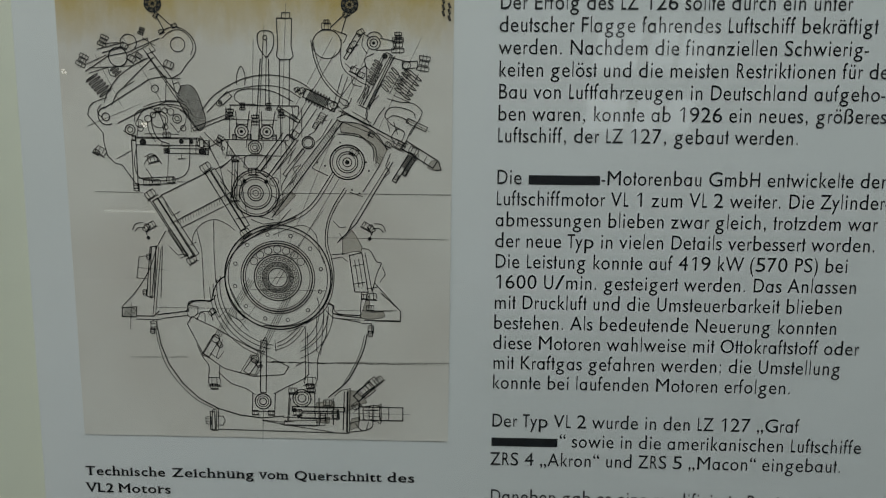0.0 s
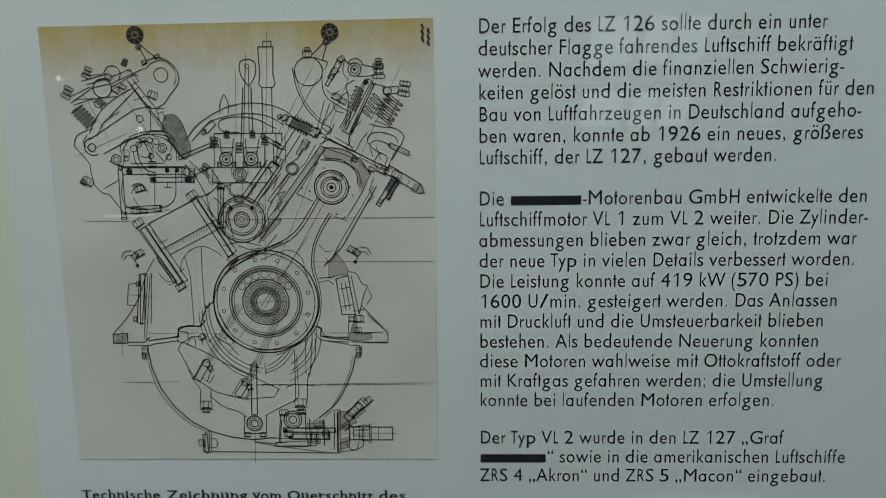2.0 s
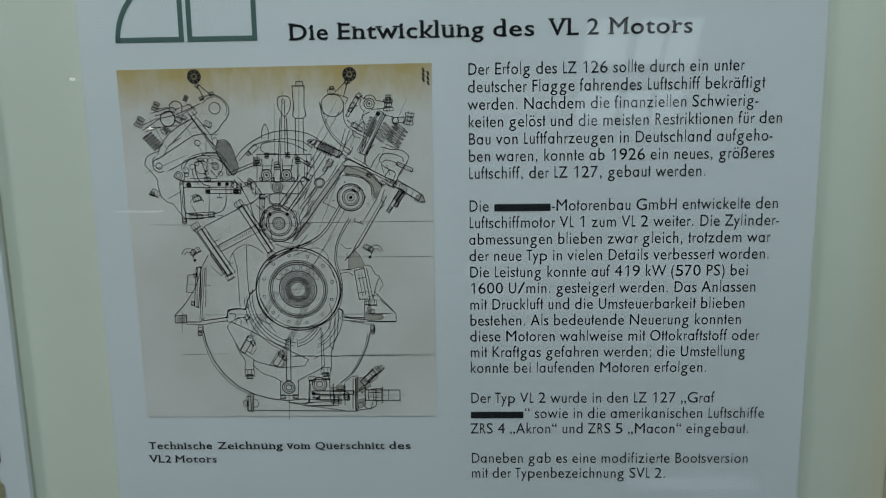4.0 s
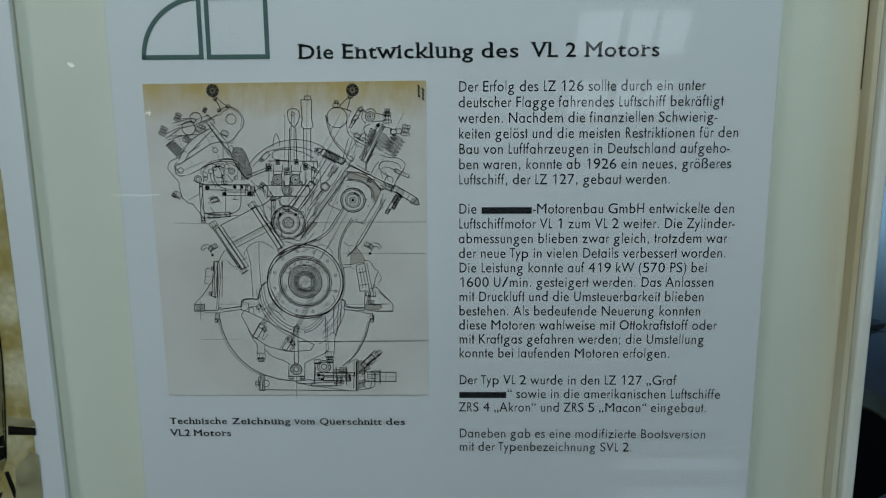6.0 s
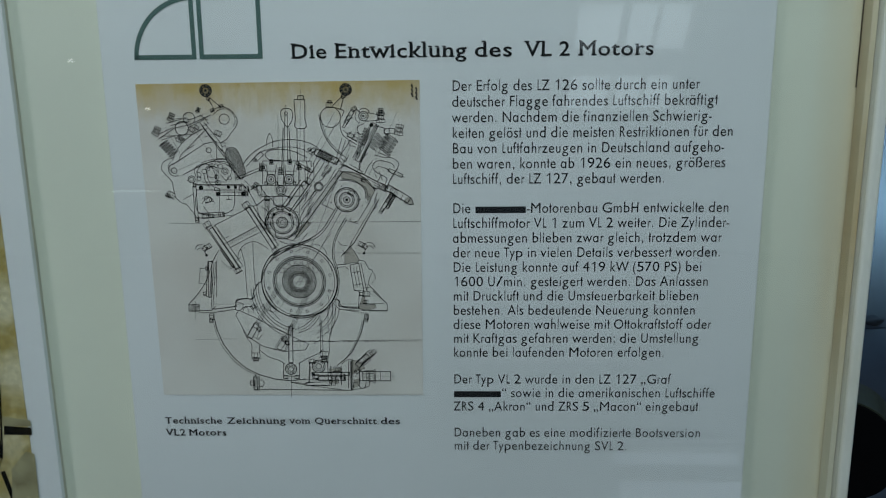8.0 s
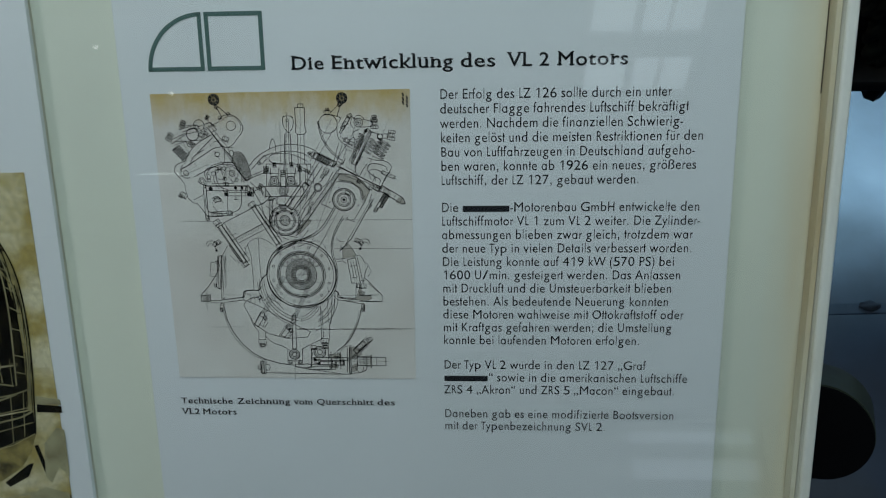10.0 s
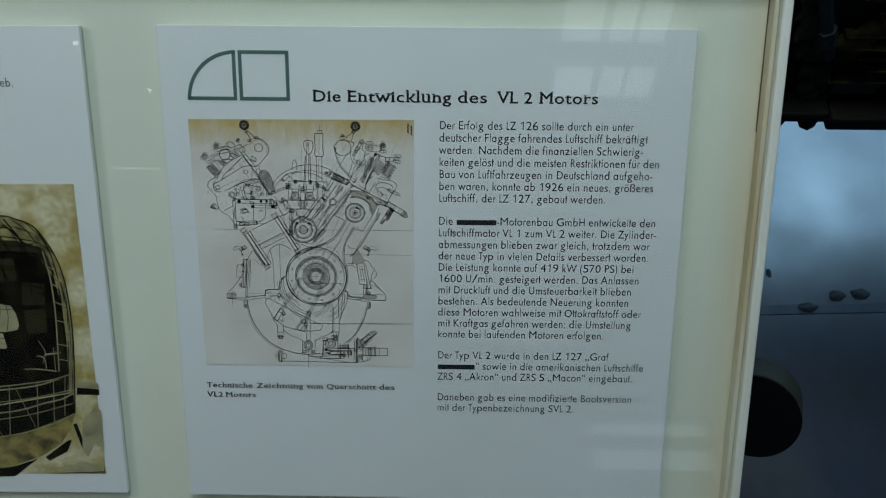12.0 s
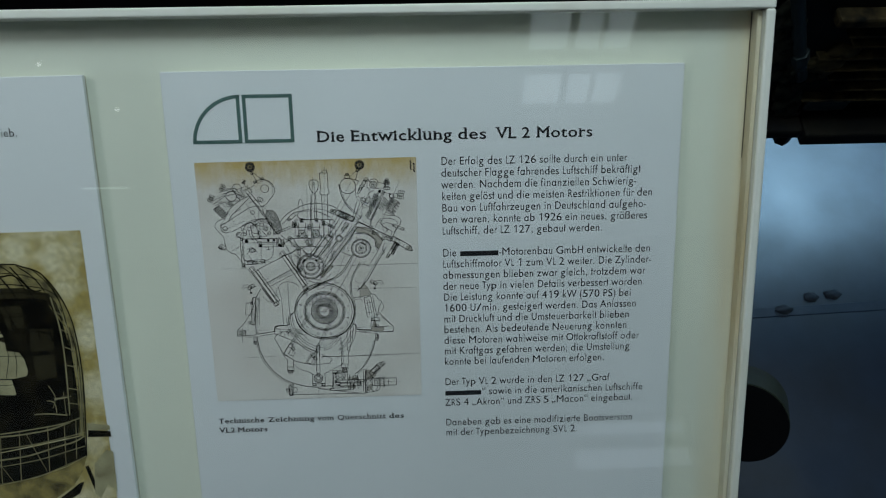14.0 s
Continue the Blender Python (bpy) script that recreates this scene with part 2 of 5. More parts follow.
part("side_rail", box(CL, CL + RAIL, CB + RAIL, CT - RAIL, BACK - 0.014, LIP, 0.003, 3), FRAME, case)
for s, x in ((-1, CR - RAIL), (1, CL + RAIL)):
    x0, x1 = sorted((x + s * 0.0006, x + s * 0.0070))
    part("inner_bead", box(x0, x1, CB + RAIL + 0.001, CT - RAIL - 0.001, BACK + 0.0005, GLASS_Z - 0.006, 0.001, 2), STAIN, case, "yellowed wooden inner bead")
    x0, x1 = sorted((x + s * 0.0071, x + s * 0.0081))
    part("gap", box(x0, x1, 0.21, CT - RAIL - 0.002, BACK + 0.0003, BACK + 0.0012), CRACK, case, "dark open joint beside the bead")
pane = part("pane", box(CL + RAIL + 0.0005, CR - RAIL - 0.0005, CB + RAIL + 0.0005, CT - RAIL - 0.0005, GLASS_Z, GLASS_Z + 0.003), GLASS, case, "clear glass pane")
pane.visible_shadow = False
inv = BOARD.inverted()
for x in (-1.05, 0.2):
    bm = bmesh.new()
    top = BOARD @ Vector((x, 0.0, BACK - 0.024))
    box(top.x - 0.025, top.x + 0.025, top.y - 0.01, top.y + 0.04, 0.0, top.z, bm=bm)
    box(top.x - 0.04, top.x + 0.04, top.y - 0.25, top.y + 0.25, 0.0, 0.03, bm=bm)
    bm.transform(inv)
    part("leg", bm, STEEL, case, "dark steel stand leg")


# ---- writing ----
def glyph_mesh(text, size, weight=0.0):
    """Built-in font, flattened to plain vertices and faces; origin at the baseline's left end."""
    cu = bpy.data.curves.new("writing", "FONT")
    cu.body, cu.size, cu.offset, cu.resolution_u = text, size, weight, 3
    ob = bpy.data.objects.new("writing", cu)
    scene.collection.objects.link(ob)
    dg = bpy.context.evaluated_depsgraph_get()
    me = bpy.data.meshes.new_from_object(ob.evaluated_get(dg))
    verts = [tuple(v.co) for v in me.vertices]
    faces = [tuple(p.vertices) for p in me.polygons]
    bpy.data.objects.remove(ob)
    bpy.data.curves.remove(cu)
    bpy.data.meshes.remove(me)
    return verts, faces


def span(verts):
    xs = [v[0] for v in verts]
    return (min(xs), max(xs)) if xs else (0.0, 0.0)


def advance(text, size, weight=0.0):
    """Width of a run of text up to the start of what follows it."""
    with_mark, mark = glyph_mesh(text + "I", size, weight)[0], glyph_mesh("I", size, weight)[0]
    return span(with_mark)[1] - span(mark)[1]


def quad(verts, faces, x0, x1, y0, y1):
    k = len(verts)
    verts += [(x0, y0, 0), (x1, y0, 0), (x1, y1, 0), (x0, y1, 0)]
    faces.append((k, k + 1, k + 2, k + 3))


def flat_mesh(name, verts, faces, mat, parent, label="", z=0.0004):
    me = bpy.data.meshes.new(name)
    me.from_pydata([(v[0], v[1], z) for v in verts], [], faces)
    me.materials.append(mat)
    ob = new(name, me)
    ob.parent = parent
    if label:
        ob["label"] = label
    return ob


# Widths of a geometric sans-serif's letters, in thousandths of its body size.
WIDTHS = {
    " ": 260, "(": 295, ")": 291, ",": 289, "-": 235, ".": 262, "/": 524, "0": 569, "1": 577, "2": 573, "4": 572, "5": 574, "6": 571, "7": 554, "9": 571, ";": 254,
    "A": 652, "B": 537, "D": 654, "E": 497, "F": 444, "G": 764, "H": 646, "K": 594, "L": 359, "M": 836, "N": 755, "O": 784, "P": 511, "R": 506, "S": 485, "T": 408,
    "U": 631, "V": 592, "W": 967, "Z": 575, "a": 526, "b": 538, "c": 429, "d": 552, "e": 476, "f": 254, "g": 562, "h": 488, "i": 241, "k": 445, "l": 209, "m": 738,
    "n": 491, "o": 526, "p": 598, "r": 296, "s": 365, "t": 216, "u": 470, "v": 451, "w": 706, "y": 405, "z": 465, "ß": 550, "“": 414, "„": 433,
}
BEARINGS = {}
for letters, sides in (("hilmnuHMNU", (85, 75)), ("ceoGO", (45, 45)), ("adg", (45, 80)), ("bp", (80, 45)), ("vwyTVWAft/Z", (15, 15)), ("DPBR", (90, 40)), ("EFL", (90, 30)),
                       ("sSz", (35, 35)), ("r", (80, 10)), ("kK", (82, 5)), ("02456", (45, 45)), ("79", (45, 45)), ("1", (140, 190)), (".,;", (95, 95)), ("-", (15, 20))):
    for letter in letters:
        BEARINGS[letter] = sides
EM, CAP, XH, ASC, DESC, STROKE = 0.0150, 0.0110, 0.0071, 0.0117, 0.0039, 0.00125
TOP = {c: max(v[1] for v in glyph_mesh(c, 1.0)[0]) for c in "Hxl"}
TAIL = -min(v[1] for v in glyph_mesh("p", 1.0)[0])


@functools.lru_cache(None)
def letter_shape(ch):
    """One letter from the built-in font, fitted to the narrower heights of the printed face; the round a, the cross t and the flagged 1 are recut."""
    plain = {"ä": "a", "ö": "o", "ü": "u"}.get(ch, ch)
    lsb, rsb = BEARINGS.get(plain, (50, 50))
    wide = (WIDTHS[plain] - lsb - rsb) / 1000 * EM
    verts, faces = [], []
    if plain == "a":
        n = 28
        for r in (1.0, None):
            for k in range(n):
                a = 2 * math.pi * k / n
                rx, ry = (wide / 2, XH / 2 + 0.0001) if r else (wide / 2 - STROKE * 0.95, XH / 2 - STROKE * 0.9)
                verts.append((wide / 2 + rx * math.cos(a), XH / 2 + ry * math.sin(a), 0))
        faces += [(k, (k + 1) % n, n + (k + 1) % n, n + k) for k in range(n)]
        quad(verts, faces, wide - STROKE, wide, 0.0, XH)
        if ch == "ä":
            for x in (wide * 0.30, wide * 0.70):
                quad(verts, faces, x - STROKE * 0.55, x + STROKE * 0.55, XH + 0.0016, XH + 0.0028)
    elif plain == "t":
        quad(verts, faces, wide / 2 - STROKE / 2, wide / 2 + STROKE / 2, 0.0, XH * 1.42)
        quad(verts, faces, 0.0, wide, XH - STROKE * 0.85, XH)
    elif plain == "-":
        quad(verts, faces, 0.0, wide, XH * 0.38, XH * 0.38 + STROKE)
    elif plain == "1":
        quad(verts, faces, wide - STROKE, wide, 0.0, CAP)
        k = len(verts)
        verts += [(wide - STROKE, CAP, 0), (0.0, CAP * 0.80, 0), (0.0, CAP * 0.70, 0), (wide - STROKE, CAP * 0.88, 0)]
        faces.append((k, k + 1, k + 2, k + 3))
    else:
        v, faces = glyph_mesh(ch, 1.0)
        if not v:
            return [], [], WIDTHS[plain] / 1000 * EM
        lo, hi = span(v)
        for x, y, _ in v:
            if y < 0:
                y *= DESC / TAIL
            elif ch.islower() and ch != "ß":
                y = y * XH / TOP["x"] if y < TOP["x"] else XH + (y - TOP["x"]) * (ASC - XH) / (TOP["l"] - TOP["x"])
            else:
                y *= CAP / TOP["H"]
            verts.append(((x - lo) * wide / (hi - lo), y, 0))
    return [(x + lsb / 1000 * EM, y, 0) for x, y, _ in verts], faces, WIDTHS[plain] / 1000 * EM


def text_line(text, x, y, parent, bar_width=0):
    """One printed line from x on. The mark # becomes a plain bar of the given width."""
    verts, faces = [], []
    for ch in text:
        if ch == "#":
            wide = bar_width / 1000 * EM
            quad(verts, faces, x + EM * 0.06, x + wide - EM * 0.06, y, y + XH)
            x += wide
            continue
        v, f, step = letter_shape(ch)
        k = len(verts)
        verts += [(p[0] + x, p[1] + y, 0) for p in v]
        faces += [tuple(i + k for i in q) for q in f]
        x += step
    return flat_mesh("text_line", verts, faces, INK, parent)


# Where slab serifs sit on a letter: side (l, c, r) and height (b base, x x-height, c capital height).
SERIFS = {
    "D": "lb lc", "E": "lb lc", "L": "lb lc", "M": "mb nb lc rc", "T": "cb", "Z": "", "V": "lc rc", "i": "cb cx", "l": "cb cc", "n": "lb rb lx", "h": "lb rb lc",
    "m": "lb rb cb lx", "r": "lb lx", "k": "lb rb lc rx", "d": "rb rc", "u": "rb lx rx", "w": "lx rx", "v": "lx rx", "t": "", "c": "", "g": "",
}


def slab_line(text, x0, x1, y, size, parent, weight):
    """A line in the built-in font with slab serifs laid on its stems."""
    verts, faces = [], []
    at, stem = 0.0, size * 0.088
    for ch in text:
        if ch != " ":
            v, f = glyph_mesh(ch, size)
            for dx, dy in ((-weight, 0), (weight, 0), (0, -weight * 0.7), (0, weight * 0.7)):
                k = len(verts)
                verts += [(p[0] + at + dx, p[1] + dy, 0) for p in v]
                faces += [tuple(i + k for i in q) for q in f]
            lo, hi = span(v)
            tops = {"b": 0.0, "x": size * 0.545 - stem * 0.8, "c": (size * 0.76 if ch in "dlkh" else size * 0.73) - stem * 0.8}
            for mark in SERIFS.get(ch, "").split():
                c = {"l": lo + stem * 0.6, "m": lo + stem * 0.4, "c": (lo + hi) / 2, "r": hi - stem * 0.6, "n": hi - stem * 0.4}[mark[0]]
                left, right = stem * 1.3, stem * 1.3
                if ch == "M" and mark[1] == "c":
                    left, right = (stem * 1.2, 0.0) if mark[0] == "l" else (0.0, stem * 1.2)
                if mark[1] != "b" and ch not in "VvwMD":
                    right = stem * 0.5
                quad(verts, faces, at + c - left, at + c + right, tops[mark[1]], tops[mark[1]] + stem * 0.8)
        at += advance(ch, size) + size * 0.045
    lo, hi = span(verts)
    s = (x1 - x0) / (hi - lo)
    return flat_mesh("text_line", [(x0 + (p[0] - lo) * s, y + p[1], 0) for p in verts], faces, INK, parent)


# ---- the panel with the engine drawing ----
def card(name, x0, x1, y0, y1, label, m=Matrix()):
    p = empty(name, BOARD @ m, label, "information panel", "panels in the display case")
    part("card", box(x0, x1, y0, y1, BACK + 0.0055, 0.0, 0.0006, 1), FOAM, p)
    part("card_backing", box(x0 + 0.001, x1 - 0.0008, y0 + 0.001, y1 - 0.001, BACK + 0.0003, BACK + 0.0053), FOAM_EDGE, p, "grey card core")
    return p


panel = card("information_panel", -0.3510, 0.3530, -0.3390, 0.3410, "white information panel with black German text and an engine drawing")
# Mark of two outlined shapes: a quarter disc and a square.
T = 0.0048
verts, faces = [], []
qx, qy, qr = -0.2488, 0.2450, 0.0663
N = 28
for i in range(N + 1):
    a = radians(90 + 90 * i / N)
    for r in (qr, qr - T):
        verts.append((qx + r * math.cos(a), qy + r * math.sin(a) * 0.975, 0))
for i in range(N):
    faces.append((2 * i, 2 * i + 2, 2 * i + 3, 2 * i + 1))
quad(verts, faces, qx - qr + T * 0.3, qx - T, qy, qy + T)
quad(verts, faces, qx - T, qx, qy, qy + qr * 0.975)
flat_mesh("emblem_quarter", verts, faces, GREEN, panel, "green outlined quarter disc")
verts, faces = [], []
sx, sq = -0.2455, 0.0669
quad(verts, faces, sx, sx + sq, qy, qy + T)
quad(verts, faces, sx, sx + sq, qy + qr * 0.975 - T, qy + qr * 0.975)
quad(verts, faces, sx, sx + T, qy + T, qy + qr * 0.975 - T)
quad(verts, faces, sx + sq - T, sx + sq, qy + T, qy + qr * 0.975 - T)
flat_mesh("emblem_square", verts, faces, GREEN, panel, "green outlined square")

for x0, x1, word in ((-0.1487, -0.1113, "Die"), (-0.1026, 0.0354, "Entwicklung"), (0.0441, 0.0828, "des"), (0.0955, 0.1241, "VL"), (0.1317, 0.1426, "2"), (0.1513, 0.2292, "Motors")):
    slab_line(word, x0, x1, 0.2447, 0.0210, panel, 0.00032)
for x0, x1, word in ((-0.3152, -0.2485, "Technische"), (-0.2428, -0.1746, "Zeichnung"), (-0.1705, -0.1459, "vom"), (-0.1407, -0.0689, "Querschnitt"), (-0.0642, -0.0419, "des")):
    slab_line(word, x0, x1, -0.1648, 0.0112, panel, 0.0002)
for x0, x1, word in ((-0.3160, -0.2924, "VL2"), (-0.2887, -0.2445, "Motors")):
    slab_line(word, x0, x1, -0.1796, 0.0112, panel, 0.0002)

STEP = 0.01634
at_y = 0.2098
for text, bar_width in (
    ("Der Erfolg des LZ 126 sollte durch ein unter", 0), ("deutscher Flagge fahrendes Luftschiff bekräftigt", 0), ("werden. Nachdem die finanziellen Schwierig-", 0),
    ("keiten gelöst und die meisten Restriktionen für den", 0), ("Bau von Luftfahrzeugen in Deutschland aufgeho-", 0), ("ben waren, konnte ab 1926 ein neues, größeres", 0),
    ("Luftschiff, der LZ 127, gebaut werden.", 0), ("", 0),
    ("Die #-Motorenbau GmbH entwickelte den", 3748), ("Luftschiffmotor VL 1 zum VL 2 weiter. Die Zylinder-", 0), ("abmessungen blieben zwar gleich, trotzdem war", 0),
    ("der neue Typ in vielen Details verbessert worden.", 0), ("Die Leistung konnte auf 419 kW (570 PS) bei", 0), ("1600 U/min. gesteigert werden. Das Anlassen", 0),
    ("mit Druckluft und die Umsteuerbarkeit blieben", 0), ("bestehen. Als bedeutende Neuerung konnten", 0), ("diese Motoren wahlweise mit Ottokraftstoff oder", 0),
    ("mit Kraftgas gefahren werden; die Umstellung", 0), ("konnte bei laufenden Motoren erfolgen.", 0), ("", 0),
    ("Der Typ VL 2 wurde in den LZ 127 „Graf", 0), ("#“ sowie in die amerikanischen Luftschiffe", 3664), ("ZRS 4 „Akron“ und ZRS 5 „Macon“ eingebaut.", 0), ("", 0),
    ("Daneben gab es eine modifizierte Bootsversion", 0), ("mit der Typenbezeichnung SVL 2.", 0),
):
    if text:
        text_line(text, 0.0194, at_y, panel, bar_width)
    at_y -= STEP if text else STEP * 0.95

# The drawing's aged sheet.
SHEET_Y, SHEET_H = -0.1292, 0.3500
# The sheet is cut slightly askew: lower left, lower right, upper right, upper left.
SHEET = [Vector((-0.3138, -0.1294)), Vector((-0.0149, -0.1289)), Vector((-0.0140, 0.2216)), Vector((-0.3165, 0.2199))]


def on_sheet(x, y):
    """Millimetres on the drawing to the panel's metres."""
    u, v = x / 298.5, y / 350.2
    return (SHEET[0].lerp(SHEET[1], u)).lerp(SHEET[3].lerp(SHEET[2], u), v)


PAPER = material("aged_paper", (0.76, 0.73, 0.69), 0.7, 0.10, 160, 9, 0.08, 400, second=(0.68, 0.635, 0.59), amount=0.55)
# A brown water stain along the sheet's upper edge.
nt = PAPER.node_tree
bsdf = nt.nodes["Principled BSDF"]
plain = bsdf.inputs["Base Color"].links[0].from_socket
tc, sep, edge, blot, add, ramp, mix = (nt.nodes.new(n) for n in ("ShaderNodeTexCoord", "ShaderNodeSeparateXYZ", "ShaderNodeMapRange", "ShaderNodeTexNoise",
                                                                 "ShaderNodeMath", "ShaderNodeValToRGB", "ShaderNodeMixRGB"))
nt.links.new(tc.outputs["Object"], sep.inputs[0])
nt.links.new(sep.outputs[1], edge.inputs[0])
edge.inputs["From Min"].default_value, edge.inputs["From Max"].default_value = SHEET_Y + SHEET_H * 0.78, SHEET_Y + SHEET_H
edge.inputs["To Min"].default_value, edge.inputs["To Max"].default_value = -0.55, 0.42
grain = nt.nodes.new("ShaderNodeMapping")
grain.inputs["Scale"].default_value = (2.6, 1.0, 1.0)
nt.links.new(tc.outputs["Object"], grain.inputs[0])
nt.links.new(grain.outputs[0], blot.inputs["Vector"])
blot.inputs["Roughness"].default_value = 0.72
blot.inputs["Scale"].default_value, blot.inputs["Detail"].default_value = 16.0, 10.0
nt.links.new(edge.outputs[0], add.inputs[0])
nt.links.new(blot.outputs[0], add.inputs[1])
nt.links.new(add.outputs[0], ramp.inputs[0])
ramp.color_ramp.elements[0].position, ramp.color_ramp.elements[1].position = 0.40, 0.95
nt.links.new(ramp.outputs[0], mix.inputs[0])
nt.links.new(plain, mix.inputs[1])
mix.inputs[2].default_value = (0.54, 0.39, 0.15, 1)
nt.links.new(mix.outputs[0], bsdf.inputs["Base Color"])

bm = box(0, 1, 0, 1, 0.0003, 0.0007)
for v in bm.verts:
    v.co.xy = on_sheet(v.co.x * 298.5, v.co.y * 350.2)
sheet = part("drawing_sheet", bm, PAPER, panel, "aged paper sheet with a brown stained upper edge")


class Pen:
    """Collects flat strokes, in millimetres from the sheet's lower left corner."""

    def __init__(self):
        self.verts, self.faces = [], []

    def face(self, pts):
        k = len(self.verts)
        self.verts += pts
        self.faces.append(tuple(range(k, k + len(pts))))

    def path(self, pts, w, closed=False):
        pts = [Vector(p) for p in pts]
        n = len(pts)
        left, right = [], []
        for i in range(n):
            a, b = (pts[i - 1], pts[(i + 1) % n]) if closed else (pts[max(i - 1, 0)], pts[min(i + 1, n - 1)])
            d = (b - a).normalized()
            stretch = 1.0
            if 0 < i < n - 1 or closed:
                inward, outward = (pts[i] - pts[i - 1]).normalized(), (pts[(i + 1) % n] - pts[i]).normalized()
                d = (inward + outward).normalized() if (inward + outward).length > 0.1 else outward
                stretch = 1 / max(math.cos(inward.angle(outward, 0.0) / 2), 0.5)
            s = Vector((-d.y, d.x)) * (w / 2 * stretch)
            left.append(tuple(pts[i] + s))
            right.append(tuple(pts[i] - s))
        for i in range(n if closed else n - 1):
            j = (i + 1) % n
            self.face([right[i], right[j], left[j], left[i]])

    def put(self, name, mat, z, label, parent, place=None):
        me = bpy.data.meshes.new(name)
        me.from_pydata([(*(place(x, y) if place else (x / 1000, y / 1000)), z) for x, y in self.verts], [], self.faces)
        me.materials.append(mat)
        ob = new(name, me)
        ob.parent = parent
        tagged(ob, label, kind="stuff")


ink, pale, fill = Pen(), Pen(), Pen()


def pairs(v):
    return [(v[i], v[i + 1]) for i in range(0, len(v), 2)]


def line(w, *v):
    ink.path(pairs(v), w)


def faint(w, *v):
    pale.path(pairs(v), w)


def smooth(pts, steps=6):
    """Points of a smooth curve through pts."""
    pts = [Vector(p) for p in pts]
    ext = [2 * pts[0] - pts[1], *pts, 2 * pts[-1] - pts[-2]]
    out = []
    for i in range(1, len(ext) - 2):
        p0, p1, p2, p3 = ext[i - 1:i + 3]
        for k in range(steps):
            t = k / steps
            out.append(0.5 * (2 * p1 + (p2 - p0) * t + (2 * p0 - 5 * p1 + 4 * p2 - p3) * t * t + (3 * p1 - p0 - 3 * p2 + p3) * t ** 3))
    return out + [pts[-1]]


def curve(w, *v):
    ink.path(smooth(pairs(v)), w)


def tone(*v):
    fill.face(pairs(v)[::-1])
    ink.path(pairs(v), 0.35, True)


def stipple(*v):
    """A closed rounded shape filled with a fine grid of dots."""
    pts = pairs(v)
    pts = smooth(pts + pts[:1], 4)[:-1]
    ink.path(pts, 0.5, True)
    n = len(pts)
    x0, x1, y0, y1 = min(p[0] for p in pts), max(p[0] for p in pts), min(p[1] for p in pts), max(p[1] for p in pts)
    step = 0.85
    for i in range(int((x1 - x0) / step)):
        for j in range(int((y1 - y0) / step)):
            x, y = x0 + step * (i + 0.5 * (j % 2)), y0 + step * j
            inside = False
            for k in range(n):
                a, b = pts[k], pts[k - 1]
                if (a[1] > y) != (b[1] > y) and x < (b[0] - a[0]) * (y - a[1]) / (b[1] - a[1]) + a[0]:
                    inside = not inside
            if inside:
                pale.face([(x - 0.27, y - 0.27), (x + 0.27, y - 0.27), (x + 0.27, y + 0.27), (x - 0.27, y + 0.27)])


def round_points(cx, cy, r, a0=0, a1=360, n=40):
    return [(cx + r * math.cos(radians(a0 + (a1 - a0) * i / n)), cy + r * math.sin(radians(a0 + (a1 - a0) * i / n))) for i in range(n + 1)]


def circle(w, cx, cy, r):
    ink.path(round_points(cx, cy, r, n=48)[:-1], w, True)


def arc(w, cx, cy, r, a0, a1):
    ink.path(round_points(cx, cy, r, a0, a1 if a1 > a0 else a1 + 360), w)


def dot(cx, cy, r):
    ink.face(round_points(cx, cy, r, n=14)[:-1])


def ring(cx, cy, r0, r1):
    for k in range(60):
        a = radians(6 * k)
        pale.path([(cx + r0 * math.cos(a), cy + r0 * math.sin(a)), (cx + r1 * math.cos(a), cy + r1 * math.sin(a))], 0.45)
    for r in (r0 + 1, (r0 + r1) / 2, r1 - 1):
        ink.path(round_points(cx, cy, r)[:-1], 0.25, True)


def holes(cx, cy, r, n, size, turn):
    for k in range(int(n)):
        a = radians(turn + 360 * k / n)
        circle(0.5, cx + r * math.cos(a), cy + r * math.sin(a), size)


def balls(cx, cy, r, n, size, a0, a1):
    for k in range(int(n)):
        a = radians(a0 + (a1 - a0) * k / (n - 1))
        circle(0.5, cx + r * math.cos(a), cy + r * math.sin(a), size)


def knob(cx, cy, r):
    """A spoked grip, nearly black."""
    circle(1.1, cx, cy, r - 0.5)
    circle(0.5, cx, cy, r * 0.5)
    dot(cx, cy, r * 0.22)
    for k in range(8):
        a = radians(45 * k + 10)
        dot(cx + r * 0.68 * math.cos(a), cy + r * 0.68 * math.sin(a), r * 0.2)
        line(0.5, cx, cy, cx + r * math.cos(a + 0.4), cy + r * math.sin(a + 0.4))


def turned(cx, cy, ang, pts):
    c, s = math.cos(radians(ang)), math.sin(radians(ang))
    return [(cx + x * c - y * s, cy + x * s + y * c) for x, y in pts]


def nut(cx, cy, ang, r):
    """A hexagon nut from the side: outline, two edges and a washer."""
    h = r * 0.62
    ink.path(turned(cx, cy, ang, [(-r * 0.85, -h), (r * 0.85, -h), (r, 0), (r * 0.85, h), (-r * 0.85, h), (-r, 0)]), 0.55, True)
    for x in (-0.4, 0.4):
        ink.path(turned(cx, cy, ang, [(x * r, -h), (x * r, h)]), 0.45)
    ink.path(turned(cx, cy, ang, [(-r * 1.15, -h * 1.3), (r * 1.15, -h * 1.3)]), 0.5)


